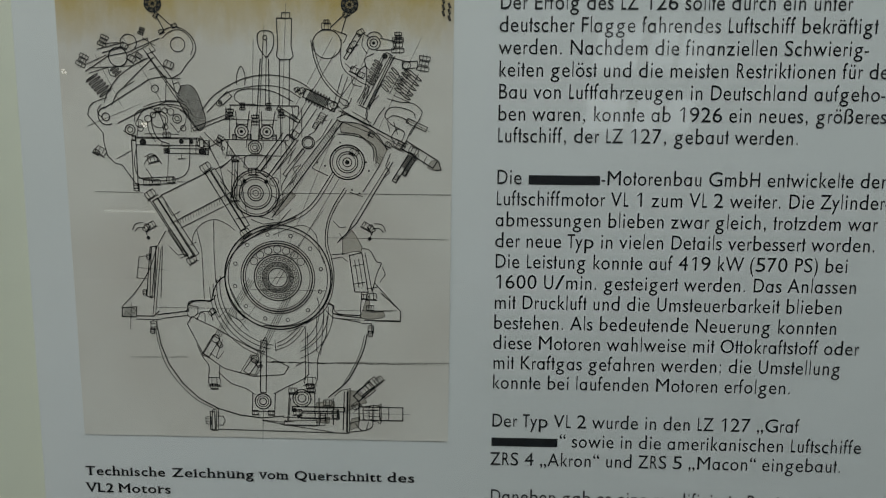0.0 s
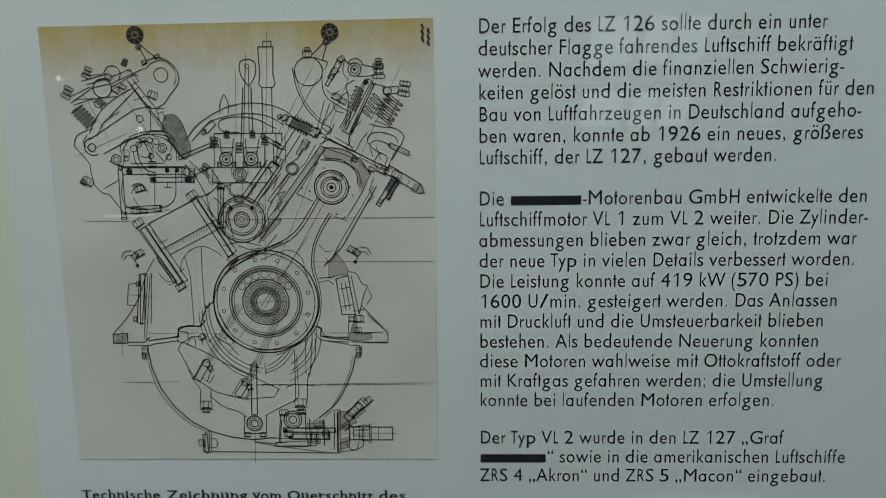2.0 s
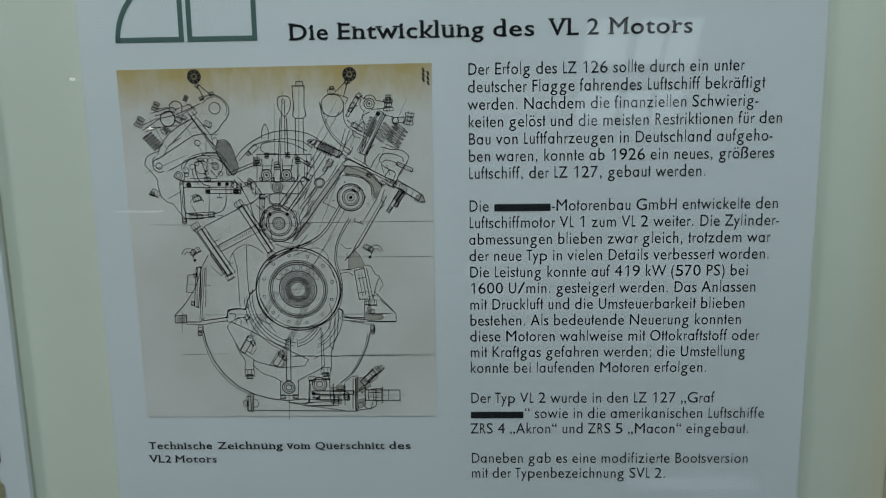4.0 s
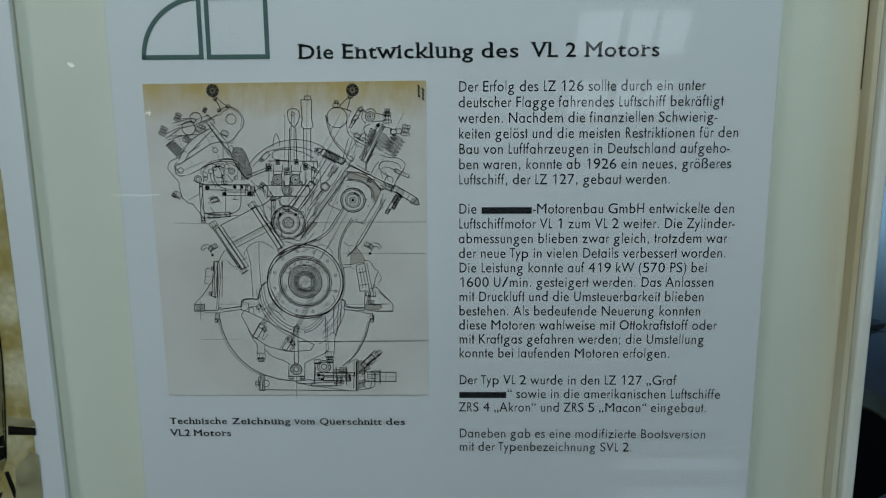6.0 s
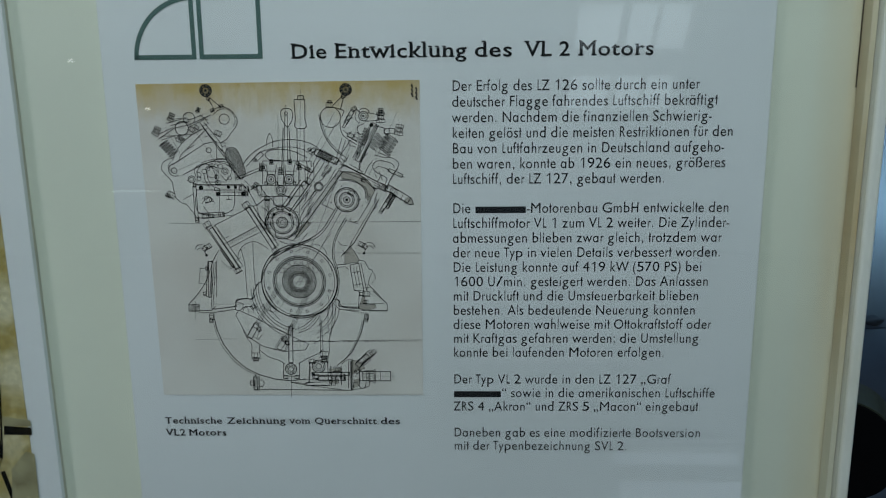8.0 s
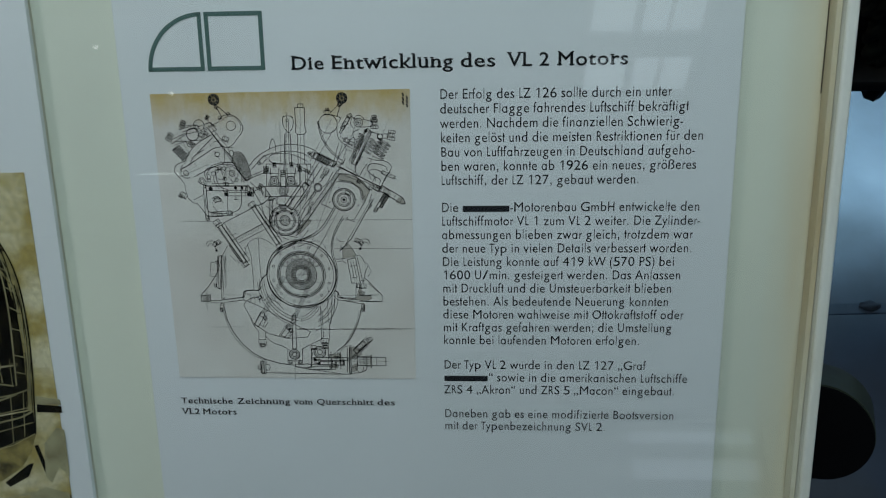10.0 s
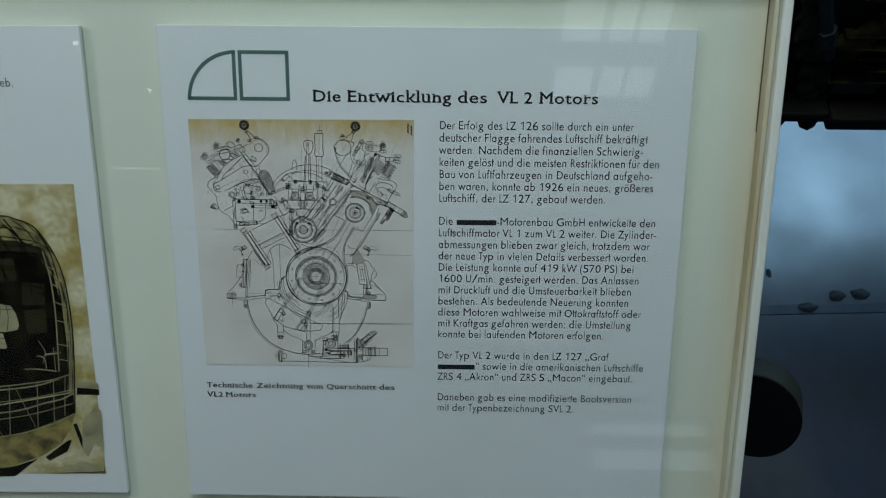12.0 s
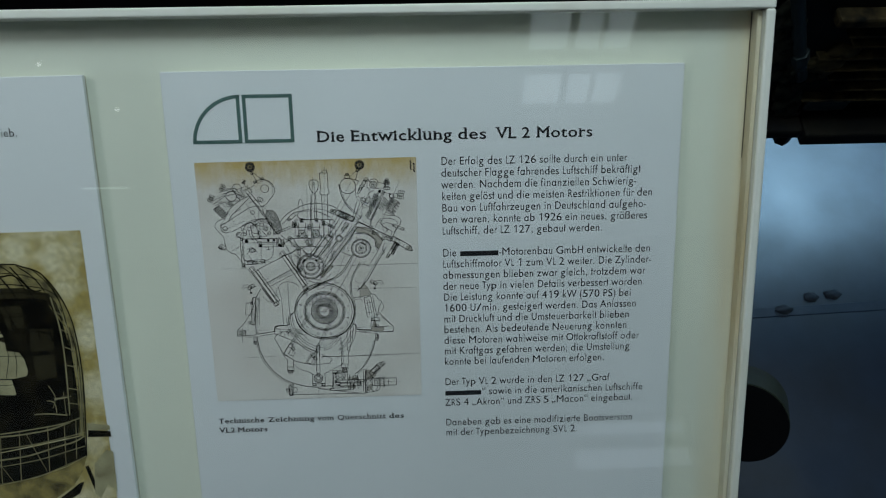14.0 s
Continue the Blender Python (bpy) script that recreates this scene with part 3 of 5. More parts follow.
def bolt(cx, cy, ang, r):
    """A stud with its stacked nuts."""
    for k, s in ((-0.9, 1.0), (0.0, 0.75), (0.85, 0.9)):
        ink.path(turned(cx, cy, ang, [(-r * s, r * (k - 0.33)), (r * s, r * (k - 0.33)), (r * s, r * (k + 0.33)), (-r * s, r * (k + 0.33))]), 0.55, True)
    ink.path(turned(cx, cy, ang, [(-r * 0.3, -r * 1.5), (-r * 0.3, r * 1.5)]), 0.4)
    ink.path(turned(cx, cy, ang, [(r * 0.3, -r * 1.5), (r * 0.3, r * 1.5)]), 0.4)


def along(x1, y1, x2, y2):
    d = Vector((x2 - x1, y2 - y1))
    return Vector((x1, y1)), d, Vector((-d.y, d.x)).normalized()


def bar(w, x1, y1, x2, y2, half):
    a, d, s = along(x1, y1, x2, y2)
    ink.path([a + s * half, a + d + s * half, a + d - s * half, a - s * half], w, True)


def pale_bar(x1, y1, x2, y2, half):
    a, d, s = along(x1, y1, x2, y2)
    for k in (-1, -0.35, 0.35, 1):
        pale.path([a + s * half * k, a + d + s * half * k], 0.4)


def hatch(x1, y1, x2, y2, half, n):
    a, d, s = along(x1, y1, x2, y2)
    u = d.normalized() * half * 0.7
    for k in range(int(n)):
        p = a + d * ((k + 0.5) / n)
        pale.path([p - s * half - u * 0.5, p + s * half + u * 0.5], 0.32)


def spring(w, x1, y1, x2, y2, n, half):
    a, d, s = along(x1, y1, x2, y2)
    step = d / n
    for k in range(int(n)):
        p = a + step * (k + 0.5)
        q = step * 0.28
        ink.path(smooth([p - s * half, p - s * half * 0.6 - q, p + s * half * 0.6 + q * 0.2, p + s * half + q, p + s * half * 0.6 + q * 1.7, p - s * half * 0.6 + q * 0.6, p - s * half], 3), w)


def tap(cx, cy, side):
    """A small drain cock with its lever."""
    curve(0.6, cx - 8 * side, cy - 3, cx - 5 * side, cy + 2, cx + 1 * side, cy + 3)
    curve(0.6, cx - 6 * side, cy - 4, cx - 3 * side, cy - 1, cx + 2 * side, cy - 1)
    nut(cx + 3 * side, cy - 1, 60 * side, 3)
    nut(cx + 7 * side, cy + 1, 30 * side, 3.5)
    line(0.6, cx + 2 * side, cy - 3, cx + 4 * side, cy - 8)
    dot(cx + 4.5 * side, cy - 9, 1.5)


def stain_line(x1, y1, x2, y2):
    """A ragged fold that has picked up dirt."""
    for k in range(70):
        t = (k + random.random()) / 70
        x = x1 + (x2 - x1) * t
        pale.path([(x - 1.4, y1 + random.uniform(-0.5, 0.5)), (x + 1.4, y1 + random.uniform(-0.5, 0.5))], random.uniform(0.25, 0.9) * (1.2 - t))
        if random.random() < 0.45 * (1.1 - t):
            dot(x, y1 + random.uniform(-0.8, 0.8), random.uniform(0.25, 0.6))


def note(cx, cy):
    """An unreadable handwritten note, as plain bars."""
    for k in range(3):
        bar(0.8, cx - 0.6, cy - 4.5 * k, cx + 0.5, cy - 3.2 - 4.5 * k, 0.5)


# upper left bank
knob(74, 342.5, 6.6)
line(0.72, 78, 334.8, 88.5, 325.2)
line(0.72, 76.3, 334, 81.6, 322.9)
nut(75.8, 334, 60, 2.1)
nut(89.4, 326.4, 20, 2.1)
nut(79.5, 322.1, 20, 2.1)
curve(0.66, 78.4, 319.6, 82.9, 323.7, 89.7, 325.2, 96.6, 323.4, 102.5, 318, 105.3, 310.6, 103.1, 303.6, 97.6, 297.5, 93, 291.3, 86, 287.2)
curve(0.50, 79.9, 317.1, 86.1, 322, 93.7, 323.1, 100, 318.9, 103.2, 311.4, 101.1, 304.5)
circle(0.61, 91.6, 312.4, 5.4)
circle(0.83, 45.7, 303.2, 7.1)
arc(0.72, 54.2, 313.8, 6.2, -40, 180)
bolt(35.1, 315.3, -25, 3.3)
bolt(18.2, 300.7, -28, 3.8)
bolt(64.5, 322.3, -25, 2.1)
line(0.61, 29.8, 308.8, 50, 313.9)
line(0.61, 33.8, 306.2, 47.5, 309.8)
line(0.61, 19.9, 292.3, 25.3, 295.6, 37.8, 303.7, 53.6, 306.8, 68.7, 313.2, 78.2, 317.2)
line(0.55, 22.7, 291, 37.9, 295.4, 56.9, 296.8, 70, 303.2)
line(0.55, 64.9, 317.4, 74.5, 311.5)
line(0.66, 66.6, 307.4, 87.7, 277.2)
line(0.66, 69.7, 309.5, 86, 287.2)
line(0.50, 70.8, 313.2, 74.6, 308.1, 68.1, 305.3)
nut(56.1, 302.2, -35, 3.3)
nut(61.7, 304.2, -35, 2.5)
nut(84.2, 297.7, -25, 3.8)
line(0.55, 76.4, 293.6, 81.8, 287.3, 92.7, 287.1)
line(0.50, 69.3, 293.7, 77.9, 296.5)
spring(0.66, 23.4, 288.9, 35.2, 275.3, 6, 5.5)
spring(0.55, 40.4, 295.4, 45.8, 290.3, 3, 2.9)
line(0.66, 49.3, 281.4, 73, 303.2)
curve(0.61, 57.2, 285.1, 44.7, 277.3, 38.7, 266.8)
line(0.66, 31.7, 264, 68.7, 286.6, 81.9, 289)
line(0.66, 42.6, 253.2, 63, 263.2, 81.2, 269.7, 91.3, 269.5)
arc(0.77, 34.6, 258.8, 6.8, 95, 300)
circle(0.77, 33.7, 258, 3)
circle(0.66, 72.7, 279.5, 2.7)
line(0.50, 81.9, 288.5, 80.4, 269.7)
faint(0.28, 28.2, 304.7, 46.7, 265.9)
faint(0.28, 50.3, 317.6, 81.5, 262.1)
faint(0.28, 19, 250.9, 61.7, 268.2)
stipple(92.7, 281.7, 99.8, 282, 104.9, 276.5, 108.4, 266, 110.7, 256.6, 109.4, 251.1, 105, 247.8, 99.9, 253.4, 93.5, 264, 90, 273.8)
curve(0.66, 57.7, 256, 63.8, 263.6, 75.5, 267.2, 88.2, 267.1, 96.4, 263.6, 98.4, 256.8)
circle(0.61, 70.3, 259.7, 2.1)
circle(0.55, 79.4, 262.9, 2.1)
circle(0.66, 88.7, 256.9, 3.4)
circle(0.55, 88.7, 256.9, 1.7)
circle(0.55, 79.3, 250.6, 2.1)
circle(0.55, 93.2, 249.6, 2.1)
circle(0.55, 66.2, 256.8, 2.5)
curve(0.72, 69.2, 257.1, 69.5, 249.5, 73.9, 240.9, 82.1, 237.4)
curve(0.55, 65.6, 254.6, 66.7, 247, 71.2, 239.2)
circle(0.72, 52, 248.4, 3.8)
circle(0.55, 52, 248.4, 2.1)
circle(0.55, 60.1, 249.2, 2.1)
line(0.50, 46.4, 247.6, 55.3, 242.8, 108, 242.2)
bar(0.61, 55.9, 239.4, 105.2, 238.8, 2.6)
dot(61.4, 238.9, 2.6)
dot(91.2, 239.4, 1.9)
dot(98.9, 239.3, 1.7)
circle(0.66, 106.4, 238, 3)
bar(0.61, 77.5, 232.3, 109.8, 231.9, 1.9)
dot(80, 232.2, 2.1)
dot(106.8, 231.9, 2.6)
line(0.44, 91, 230.4, 90.6, 226.1, 88.1, 226.1, 94.1, 226.1)
curve(0.61, 56.5, 236.8, 54, 221.8, 58.2, 210.9, 73.9, 209, 89.6, 211.8, 96.1, 219.1, 97.7, 235.5)
nut(68, 225.9, 15, 3.9)
curve(0.50, 61.7, 227.3, 68.3, 229.8, 73.4, 223.7)
bar(0.66, 54.3, 240.3, 54.1, 203.1, 1.7)
nut(54.4, 242, 88, 2.1)
nut(54.2, 203.9, 90, 3)
bar(0.61, 55.9, 208.3, 83.9, 209.7, 2.6)
nut(63.6, 208.2, 0, 3.5)
nut(70.4, 208.1, 0, 3)
nut(81.7, 209.8, 0, 3.5)
line(0.44, 86.8, 208.4, 92.8, 208.3)
curve(0.61, 19.8, 259.4, 21.6, 265.8, 26.2, 269.5, 35.8, 272.8)
line(0.61, 19.8, 259.4, 30.9, 245.7, 31.1, 238.8, 33.1, 228.5, 39, 222.4, 44.1, 221.4, 55.6, 204.8)
line(0.50, 40.2, 225.8, 53.6, 233)
nut(28.3, 232, -30, 4.3)
nut(24.8, 231.1, -30, 2.6)
# left tie rods and lower flange
nut(65, 198.6, 32, 4.3)
nut(109, 219.9, 32, 4.3)
bar(0.83, 68.5, 194.2, 95.3, 148.7, 2.2)
bar(0.61, 72.5, 196.3, 99.8, 150.9, 1.7)
line(0.61, 64.2, 194.2, 88.7, 153.2)
bar(0.83, 110.4, 216.4, 136.7, 171.5, 2.1)
bar(0.61, 114.8, 218.1, 140.3, 174.1, 1.7)
nut(95.2, 146.9, 32, 4)
nut(138.2, 168.9, 32, 3.9)
line(0.66, 73.1, 197.6, 111.3, 216.4)
line(0.66, 80, 175.6, 131.7, 202.3)
hatch(84.3, 176, 130.7, 199.2, 2.2, 22)
line(0.55, 87.5, 172, 132.9, 194.9)
line(0.55, 116.5, 218.1, 126.2, 223.1)
line(0.50, 76.1, 192.3, 81.3, 181.7, 87.6, 185.2)
line(0.55, 120.2, 209.4, 128.9, 198, 135.8, 198.8)
# middle top
curve(0.72, 158, 302.8, 153, 310.3, 151.9, 318.5, 154.6, 322.2, 161.6, 322.1, 164.3, 318.3, 163.4, 310.2, 158.8, 302.8)
circle(0.61, 157.6, 317.6, 1.6)
line(0.55, 156.3, 316, 152.6, 267.5)
line(0.55, 158.8, 316, 156.8, 267.5)
line(0.77, 153.8, 302.1, 149.9, 257.8)
line(0.77, 160, 302, 159.6, 265.3)
line(0.72, 166.6, 331.8, 167.2, 311.6, 166.0, 303.8, 168.3, 301.4, 176.2, 301.3, 178.7, 303.9, 177.2, 311.5, 178.1, 331.6, 166.6, 331.8)
line(0.66, 170.4, 332.1, 170.6, 335.7, 176.8, 335.7, 176.6, 332)
line(0.66, 168.3, 301.9, 167.3, 266.9)
line(0.66, 175.8, 301.7, 174.8, 266.8)
faint(0.33, 173.9, 342.6, 165.5, 188)
faint(0.33, 157.3, 326.6, 148, 209.9)
faint(0.33, 148.8, 316.1, 146.6, 265.5)
curve(0.61, 135.1, 282.4, 135.6, 289.9, 138.9, 296.5, 141.8, 289.8, 141.4, 282.3)
curve(0.61, 107.7, 263, 116, 273, 127, 280.8, 142.1, 287.7, 158.9, 290, 175.5, 287.7, 187.7, 282.1, 194.8, 274.9)
curve(0.55, 111.9, 261.7, 126.7, 275.8, 141.7, 280.6, 158.5, 282.1, 172.9, 279.4, 183.9, 272.6)
curve(0.61, 133.6, 271.5, 133.8, 275.7, 138.2, 278.6, 150, 279.7, 163.2, 277.4, 177.9, 270.1)
line(0.61, 133.6, 271.5, 137.5, 268.1, 149.3, 268)
bar(0.61, 122.5, 269.2, 129.6, 275.8, 2.5)
circle(0.61, 121.6, 268.7, 2.1)
circle(0.44, 121.6, 268.7, 0.8)
line(0.66, 129.1, 267.4, 181.9, 266.7, 181.6, 260)
line(0.55, 129.9, 267.4, 128.3, 242)
line(0.55, 168.5, 266.9, 167.5, 241.5)
line(0.55, 174.9, 260.9, 174.7, 241.4)
bolt(129.5, 260.6, 0, 3)
bolt(148.6, 256.2, 0, 3)
bolt(168.6, 261, 0, 2.5)
bolt(139.1, 266.4, 0, 2.1)
bolt(159.2, 266.2, 0, 2.1)
circle(0.83, 137.9, 247.4, 5.1)
circle(0.66, 137.9, 247.4, 3)
dot(137.9, 247.4, 1.3)
circle(0.83, 157.3, 247.2, 5.1)
circle(0.66, 157.3, 247.2, 3)
dot(157.3, 247.2, 1.3)
line(0.66, 133.9, 263.1, 134.3, 250.4)
line(0.66, 144.4, 263, 142.3, 250.3)
line(0.66, 153.6, 262.9, 153.7, 250.2)
line(0.66, 164.1, 262.7, 161.7, 250.1)
line(0.50, 146.1, 256.2, 144.3, 241.8)
line(0.50, 151.9, 256.1, 151.5, 241.7)
circle(0.77, 147.8, 235.3, 5.1)
circle(0.61, 147.8, 235.3, 3.4)
circle(0.55, 147.8, 235.3, 1.7)
nut(132.2, 243.2, 90, 2.1)
nut(143.6, 243.1, 90, 2.1)
nut(152, 243, 90, 2.1)
nut(163, 242.8, 90, 2.1)
line(0.66, 124, 241.2, 173.8, 240.6)
line(0.61, 125.8, 229.2, 170.7, 228.7)
line(0.55, 127.4, 241.1, 125.8, 229.2)
line(0.55, 171.3, 240.6, 172.4, 228.6)
line(0.55, 135.8, 227.3, 143.3, 217.8)
line(0.55, 160.4, 227.1, 152.2, 217.7)
curve(0.50, 136.6, 226.5, 148.8, 230.6, 160.4, 226.2)
nut(146.2, 216.9, 0, 3.9)
dot(139, 209.2, 1.7)
dot(156, 209, 1.7)
bar(0.61, 100.8, 248.7, 131.2, 260.6, 1.3)
bar(0.61, 165.9, 265.2, 182.1, 254.9, 1.3)
nut(178.1, 258.3, -30, 2.5)
bar(0.66, 132.3, 225.6, 130.5, 196.2, 2.1)
line(0.50, 132.4, 227.4, 130.3, 193.6)
nut(132.4, 226.5, 0, 3)
nut(131.3, 196.2, 0, 3.5)
line(0.66, 112.6, 235.3, 124.8, 241.2, 132.5, 229.1, 120.8, 218.9, 112.6, 235.3)
circle(0.55, 123.1, 234.3, 1.3)
hatch(124, 228.3, 131.1, 232.5, 2.1, 6)
line(0.55, 105.5, 243.9, 114.2, 233.6)
line(0.55, 109.1, 246.5, 117.8, 237.8)
bolt(120.6, 240.4, -35, 3)
line(0.55, 125.9, 218, 136.4, 209.2, 140, 183.8)
line(0.55, 120.8, 218, 124.6, 198, 134.1, 186.5)
curve(0.55, 161.7, 188, 168.4, 194.5, 167.7, 205.4, 172.4, 214)
# gear
circle(0.88, 147.4, 200, 18.1)
circle(0.55, 147.4, 200, 16.4)
circle(0.77, 147.4, 200, 12.5)
circle(0.55, 147.4, 200, 10.8)
circle(0.83, 147.4, 200, 6)
circle(0.55, 147.4, 200, 4.3)
circle(0.50, 147.4, 200, 2.2)
faint(0.33, 128.1, 200.1, 179.3, 199.6)
line(0.55, 158.8, 198.5, 164.6, 195.9)
line(0.55, 132.6, 190.1, 138.9, 179.5)
# slanted shafts
line(0.61, 191.2, 268.3, 175.7, 244.8)
line(0.61, 196, 264.9, 180.7, 243.1)
bar(0.88, 175.6, 243.1, 153.7, 214.2, 3.4)
line(0.72, 181.5, 241.4, 160.5, 213.3)
line(0.72, 169.9, 246.6, 148, 217.7)
nut(178.3, 245.6, -35, 3.8)
bar(0.61, 169.9, 214, 185.3, 233.6, 1.3)
circle(0.88, 188.9, 239.1, 4.7)
circle(0.55, 188.9, 239.1, 3.4)
line(0.55, 185.4, 235.3, 178, 224.3)
curve(0.55, 173.7, 206.2, 179.2, 213.1, 176.9, 219.1, 181.3, 221.7)
# right bank
knob(221.3, 341.4, 6.5)
line(0.72, 217.4, 334.6, 207.1, 325)
line(0.72, 219.4, 334.6, 215.1, 320.8, 218.4, 320)
nut(218.6, 334.6, 20, 2.4)
nut(203.8, 325.9, 0, 3.7)
nut(204, 329.2, 0, 2)
circle(0.66, 204.1, 312.8, 10.7)
line(0.55, 208.7, 323.4, 219.2, 319.2, 216.5, 313.5)
bar(0.72, 228.2, 319.8, 220.3, 306.9, 2)
nut(229.1, 321.5, 30, 2.9)
bar(0.72, 217.6, 302, 222.1, 309.3, 1.2)
nut(223.8, 312.6, 30, 2.9)
line(0.61, 230.7, 320.6, 237.2, 317.3)
circle(0.72, 239.1, 313.6, 4.9)
circle(0.61, 239.1, 313.6, 2.9)
dot(239.1, 313.6, 1.2)
arc(0.66, 239.6, 315.6, 6.1, 20, 160)
line(0.61, 243.8, 317.2, 256, 314.5)
line(0.61, 241, 308.2, 254.2, 308.8, 256, 314.5)
bolt(257.1, 312.1, 0, 4.5)
bolt(257.3, 317.8, 0, 2.9)
bolt(276.5, 298.7, -10, 4.5)
bar(0.66, 250.8, 305.6, 231.1, 266.1, 2.5)
line(0.72, 254, 303.1, 235.3, 264.4)
line(0.50, 246.7, 306.5, 227.9, 268.6)
spring(0.66, 243.2, 300.8, 236, 283.5, 6, 3.7)
spring(0.66, 256.2, 294.8, 246.6, 279.2, 5, 3.7)
spring(0.66, 270.1, 292.2, 259.7, 274.9, 5, 7.4)
spring(0.55, 265.2, 293.9, 256.6, 280.8, 5, 3.3)
bar(0.61, 260.4, 297.3, 271.9, 297.9, 2.5)
circle(0.66, 263.7, 297.2, 2.9)
line(0.61, 251.5, 303.1, 262.1, 300.5)
dot(247.4, 304, 2.1)
curve(0.61, 239.2, 305.8, 232.5, 301.8, 233.8, 293.5, 232.5, 281.1, 226.3, 269.5)
curve(0.55, 274.2, 257.2, 268.2, 250.5, 263.7, 240.4, 265.3, 237.8)
line(0.55, 234.6, 245.8, 242.1, 246.6, 260.2, 236.2)
curve(0.61, 252.1, 243.9, 256.5, 249.8, 262.2, 247.2, 260.3, 240.4)
bar(0.66, 264.2, 256.4, 279, 249.5, 1.7)
faint(0.33, 260.5, 258.6, 281.4, 247.8)
faint(0.28, 274.5, 317.5, 241.3, 246.6)
faint(0.28, 208.4, 317.7, 178.5, 265.1)
faint(0.28, 238.9, 318.1, 173.1, 161.5)
line(0.61, 225.4, 290.3, 232.3, 296.8, 236.3, 293.5)
nut(224.7, 293.6, -25, 3.3)
nut(229.6, 290.3, -25, 2.9)
line(0.55, 215.5, 290.5, 207.7, 264.7)
line(0.55, 219.6, 288.7, 211.1, 266.3)
bar(0.83, 186.6, 276.7, 210.3, 265.5, 3.3)
spring(0.66, 189, 275.8, 203.7, 268.1, 7, 5.4)
nut(184.2, 278.4, 25, 2.9)
nut(180.9, 279.3, 25, 2.1)
nut(207.8, 267.2, 25, 3.8)
line(0.55, 211.2, 268, 216, 262.9, 213.3, 258.7)
curve(0.66, 213, 270.5, 217, 267.1, 220.4, 268.7, 222.3, 272.9)
line(0.72, 216, 262.9, 262, 238.7)
line(0.61, 210.8, 257.9, 220.1, 262)
line(0.50, 236.3, 247.5, 234.4, 242.4)
nut(199.1, 258.1, 60, 3.8)
curve(0.55, 207.4, 257.1, 199.2, 243.7, 194.8, 239.5)
line(0.88, 215.7, 255.3, 159.6, 181)
line(0.61, 211.6, 257.1, 155.4, 183.7)
hatch(212.3, 254.5, 159.7, 183.7, 2.1, 44)
tone(213.2, 255.4, 228.2, 253.5, 240.5, 246.6, 249.3, 234.6, 243.8, 222.7, 240.5, 224.5, 238.4, 235.6, 227.8, 245.1, 213.7, 247.8)
curve(0.61, 212.3, 255.4, 228.2, 253.5, 241.3, 245.7, 249.2, 233.8)
curve(0.55, 213.7, 246.9, 227.8, 245.1, 237.6, 236.4, 238.9, 225.3)
hatch(209.7, 252, 205.1, 242.8, 2.5, 6)
hatch(244.9, 229.5, 240.4, 220.2, 2.5, 6)
line(0.55, 209.4, 244.4, 191.4, 219.8)
line(0.55, 243.8, 222.7, 230.4, 201.3)
line(0.55, 191.4, 219.8, 203.8, 213.7)
line(0.55, 220.2, 201.4, 230.3, 197.8)
dot(213.3, 239.3, 0.7)
dot(209.7, 233.4, 0.7)
dot(201.6, 221.5, 0.7)
dot(195.8, 224.1, 0.7)
dot(235.2, 217.7, 0.7)
dot(233, 224.5, 0.7)
dot(222, 203.1, 0.7)
dot(227.8, 200.5, 0.7)
circle(0.99, 218.6, 224.3, 13.2)
circle(0.55, 218.6, 224.3, 11.5)
circle(0.72, 218.6, 224.3, 8.1)
circle(0.55, 218.6, 224.3, 6.4)
circle(0.66, 218.6, 224.3, 3.4)
dot(218.6, 224.3, 1.7)
nut(224, 232.3, -25, 3.4)
bar(0.88, 261.9, 237.9, 285.9, 223.1, 3.4)
line(0.88, 257, 239.6, 263.6, 236.1)
nut(258.6, 237.9, -28, 4.6)
nut(269.4, 233.5, -28, 3.8)
tone(282.6, 225.7, 287.6, 226.5, 290, 219.6, 287.4, 218, 279.9, 220.6)
line(0.72, 288.4, 225.6, 290.4, 218.8, 285.8, 218.8)
bar(0.77, 266.7, 229.3, 254.4, 209.7, 1.7)
bar(0.66, 270, 227.6, 261.3, 214.8, 1.3)
spring(0.61, 269.3, 231, 262.3, 219.9, 6, 3.8)
line(0.61, 251.7, 231.2, 248, 221.8, 251.2, 216.6, 246, 212.4)
# crankcase, left
bar(0.66, 65.5, 157, 62.3, 116.4, 1.8)
line(0.55, 72.6, 157.8, 69.3, 116.3)
line(0.50, 53.6, 149, 50.8, 131.9, 60, 131)
line(0.50, 53.6, 149, 63.2, 149.9)
faint(0.28, 51.9, 140.1, 76.3, 138.1)
nut(61, 149, 90, 2.2)
nut(56.4, 120.1, 90, 2.2)
line(0.72, 37.8, 107.4, 49.3, 108.2, 48.6, 100, 37.2, 100, 37.8, 107.4)
hatch(39.2, 103.7, 48.1, 103.7, 3.6, 9)
line(0.72, 48.7, 100.9, 62.8, 100.8, 67.6, 105.4)
line(0.55, 48.5, 98.1, 68.8, 98)
line(0.44, 45.2, 111.9, 43.4, 89.8)
nut(62.3, 93.4, 90, 3.6)
nut(61, 88.8, 90, 2.3)
tap(57.3, 173.1, 1)
tap(240.1, 174.1, -1)
bar(0.72, 78.7, 170.3, 91.1, 150.5, 1.3)
line(0.50, 77.8, 157.8, 84.2, 150.6, 92.9, 151.4)
line(0.50, 85.7, 147.9, 92.9, 150.5)
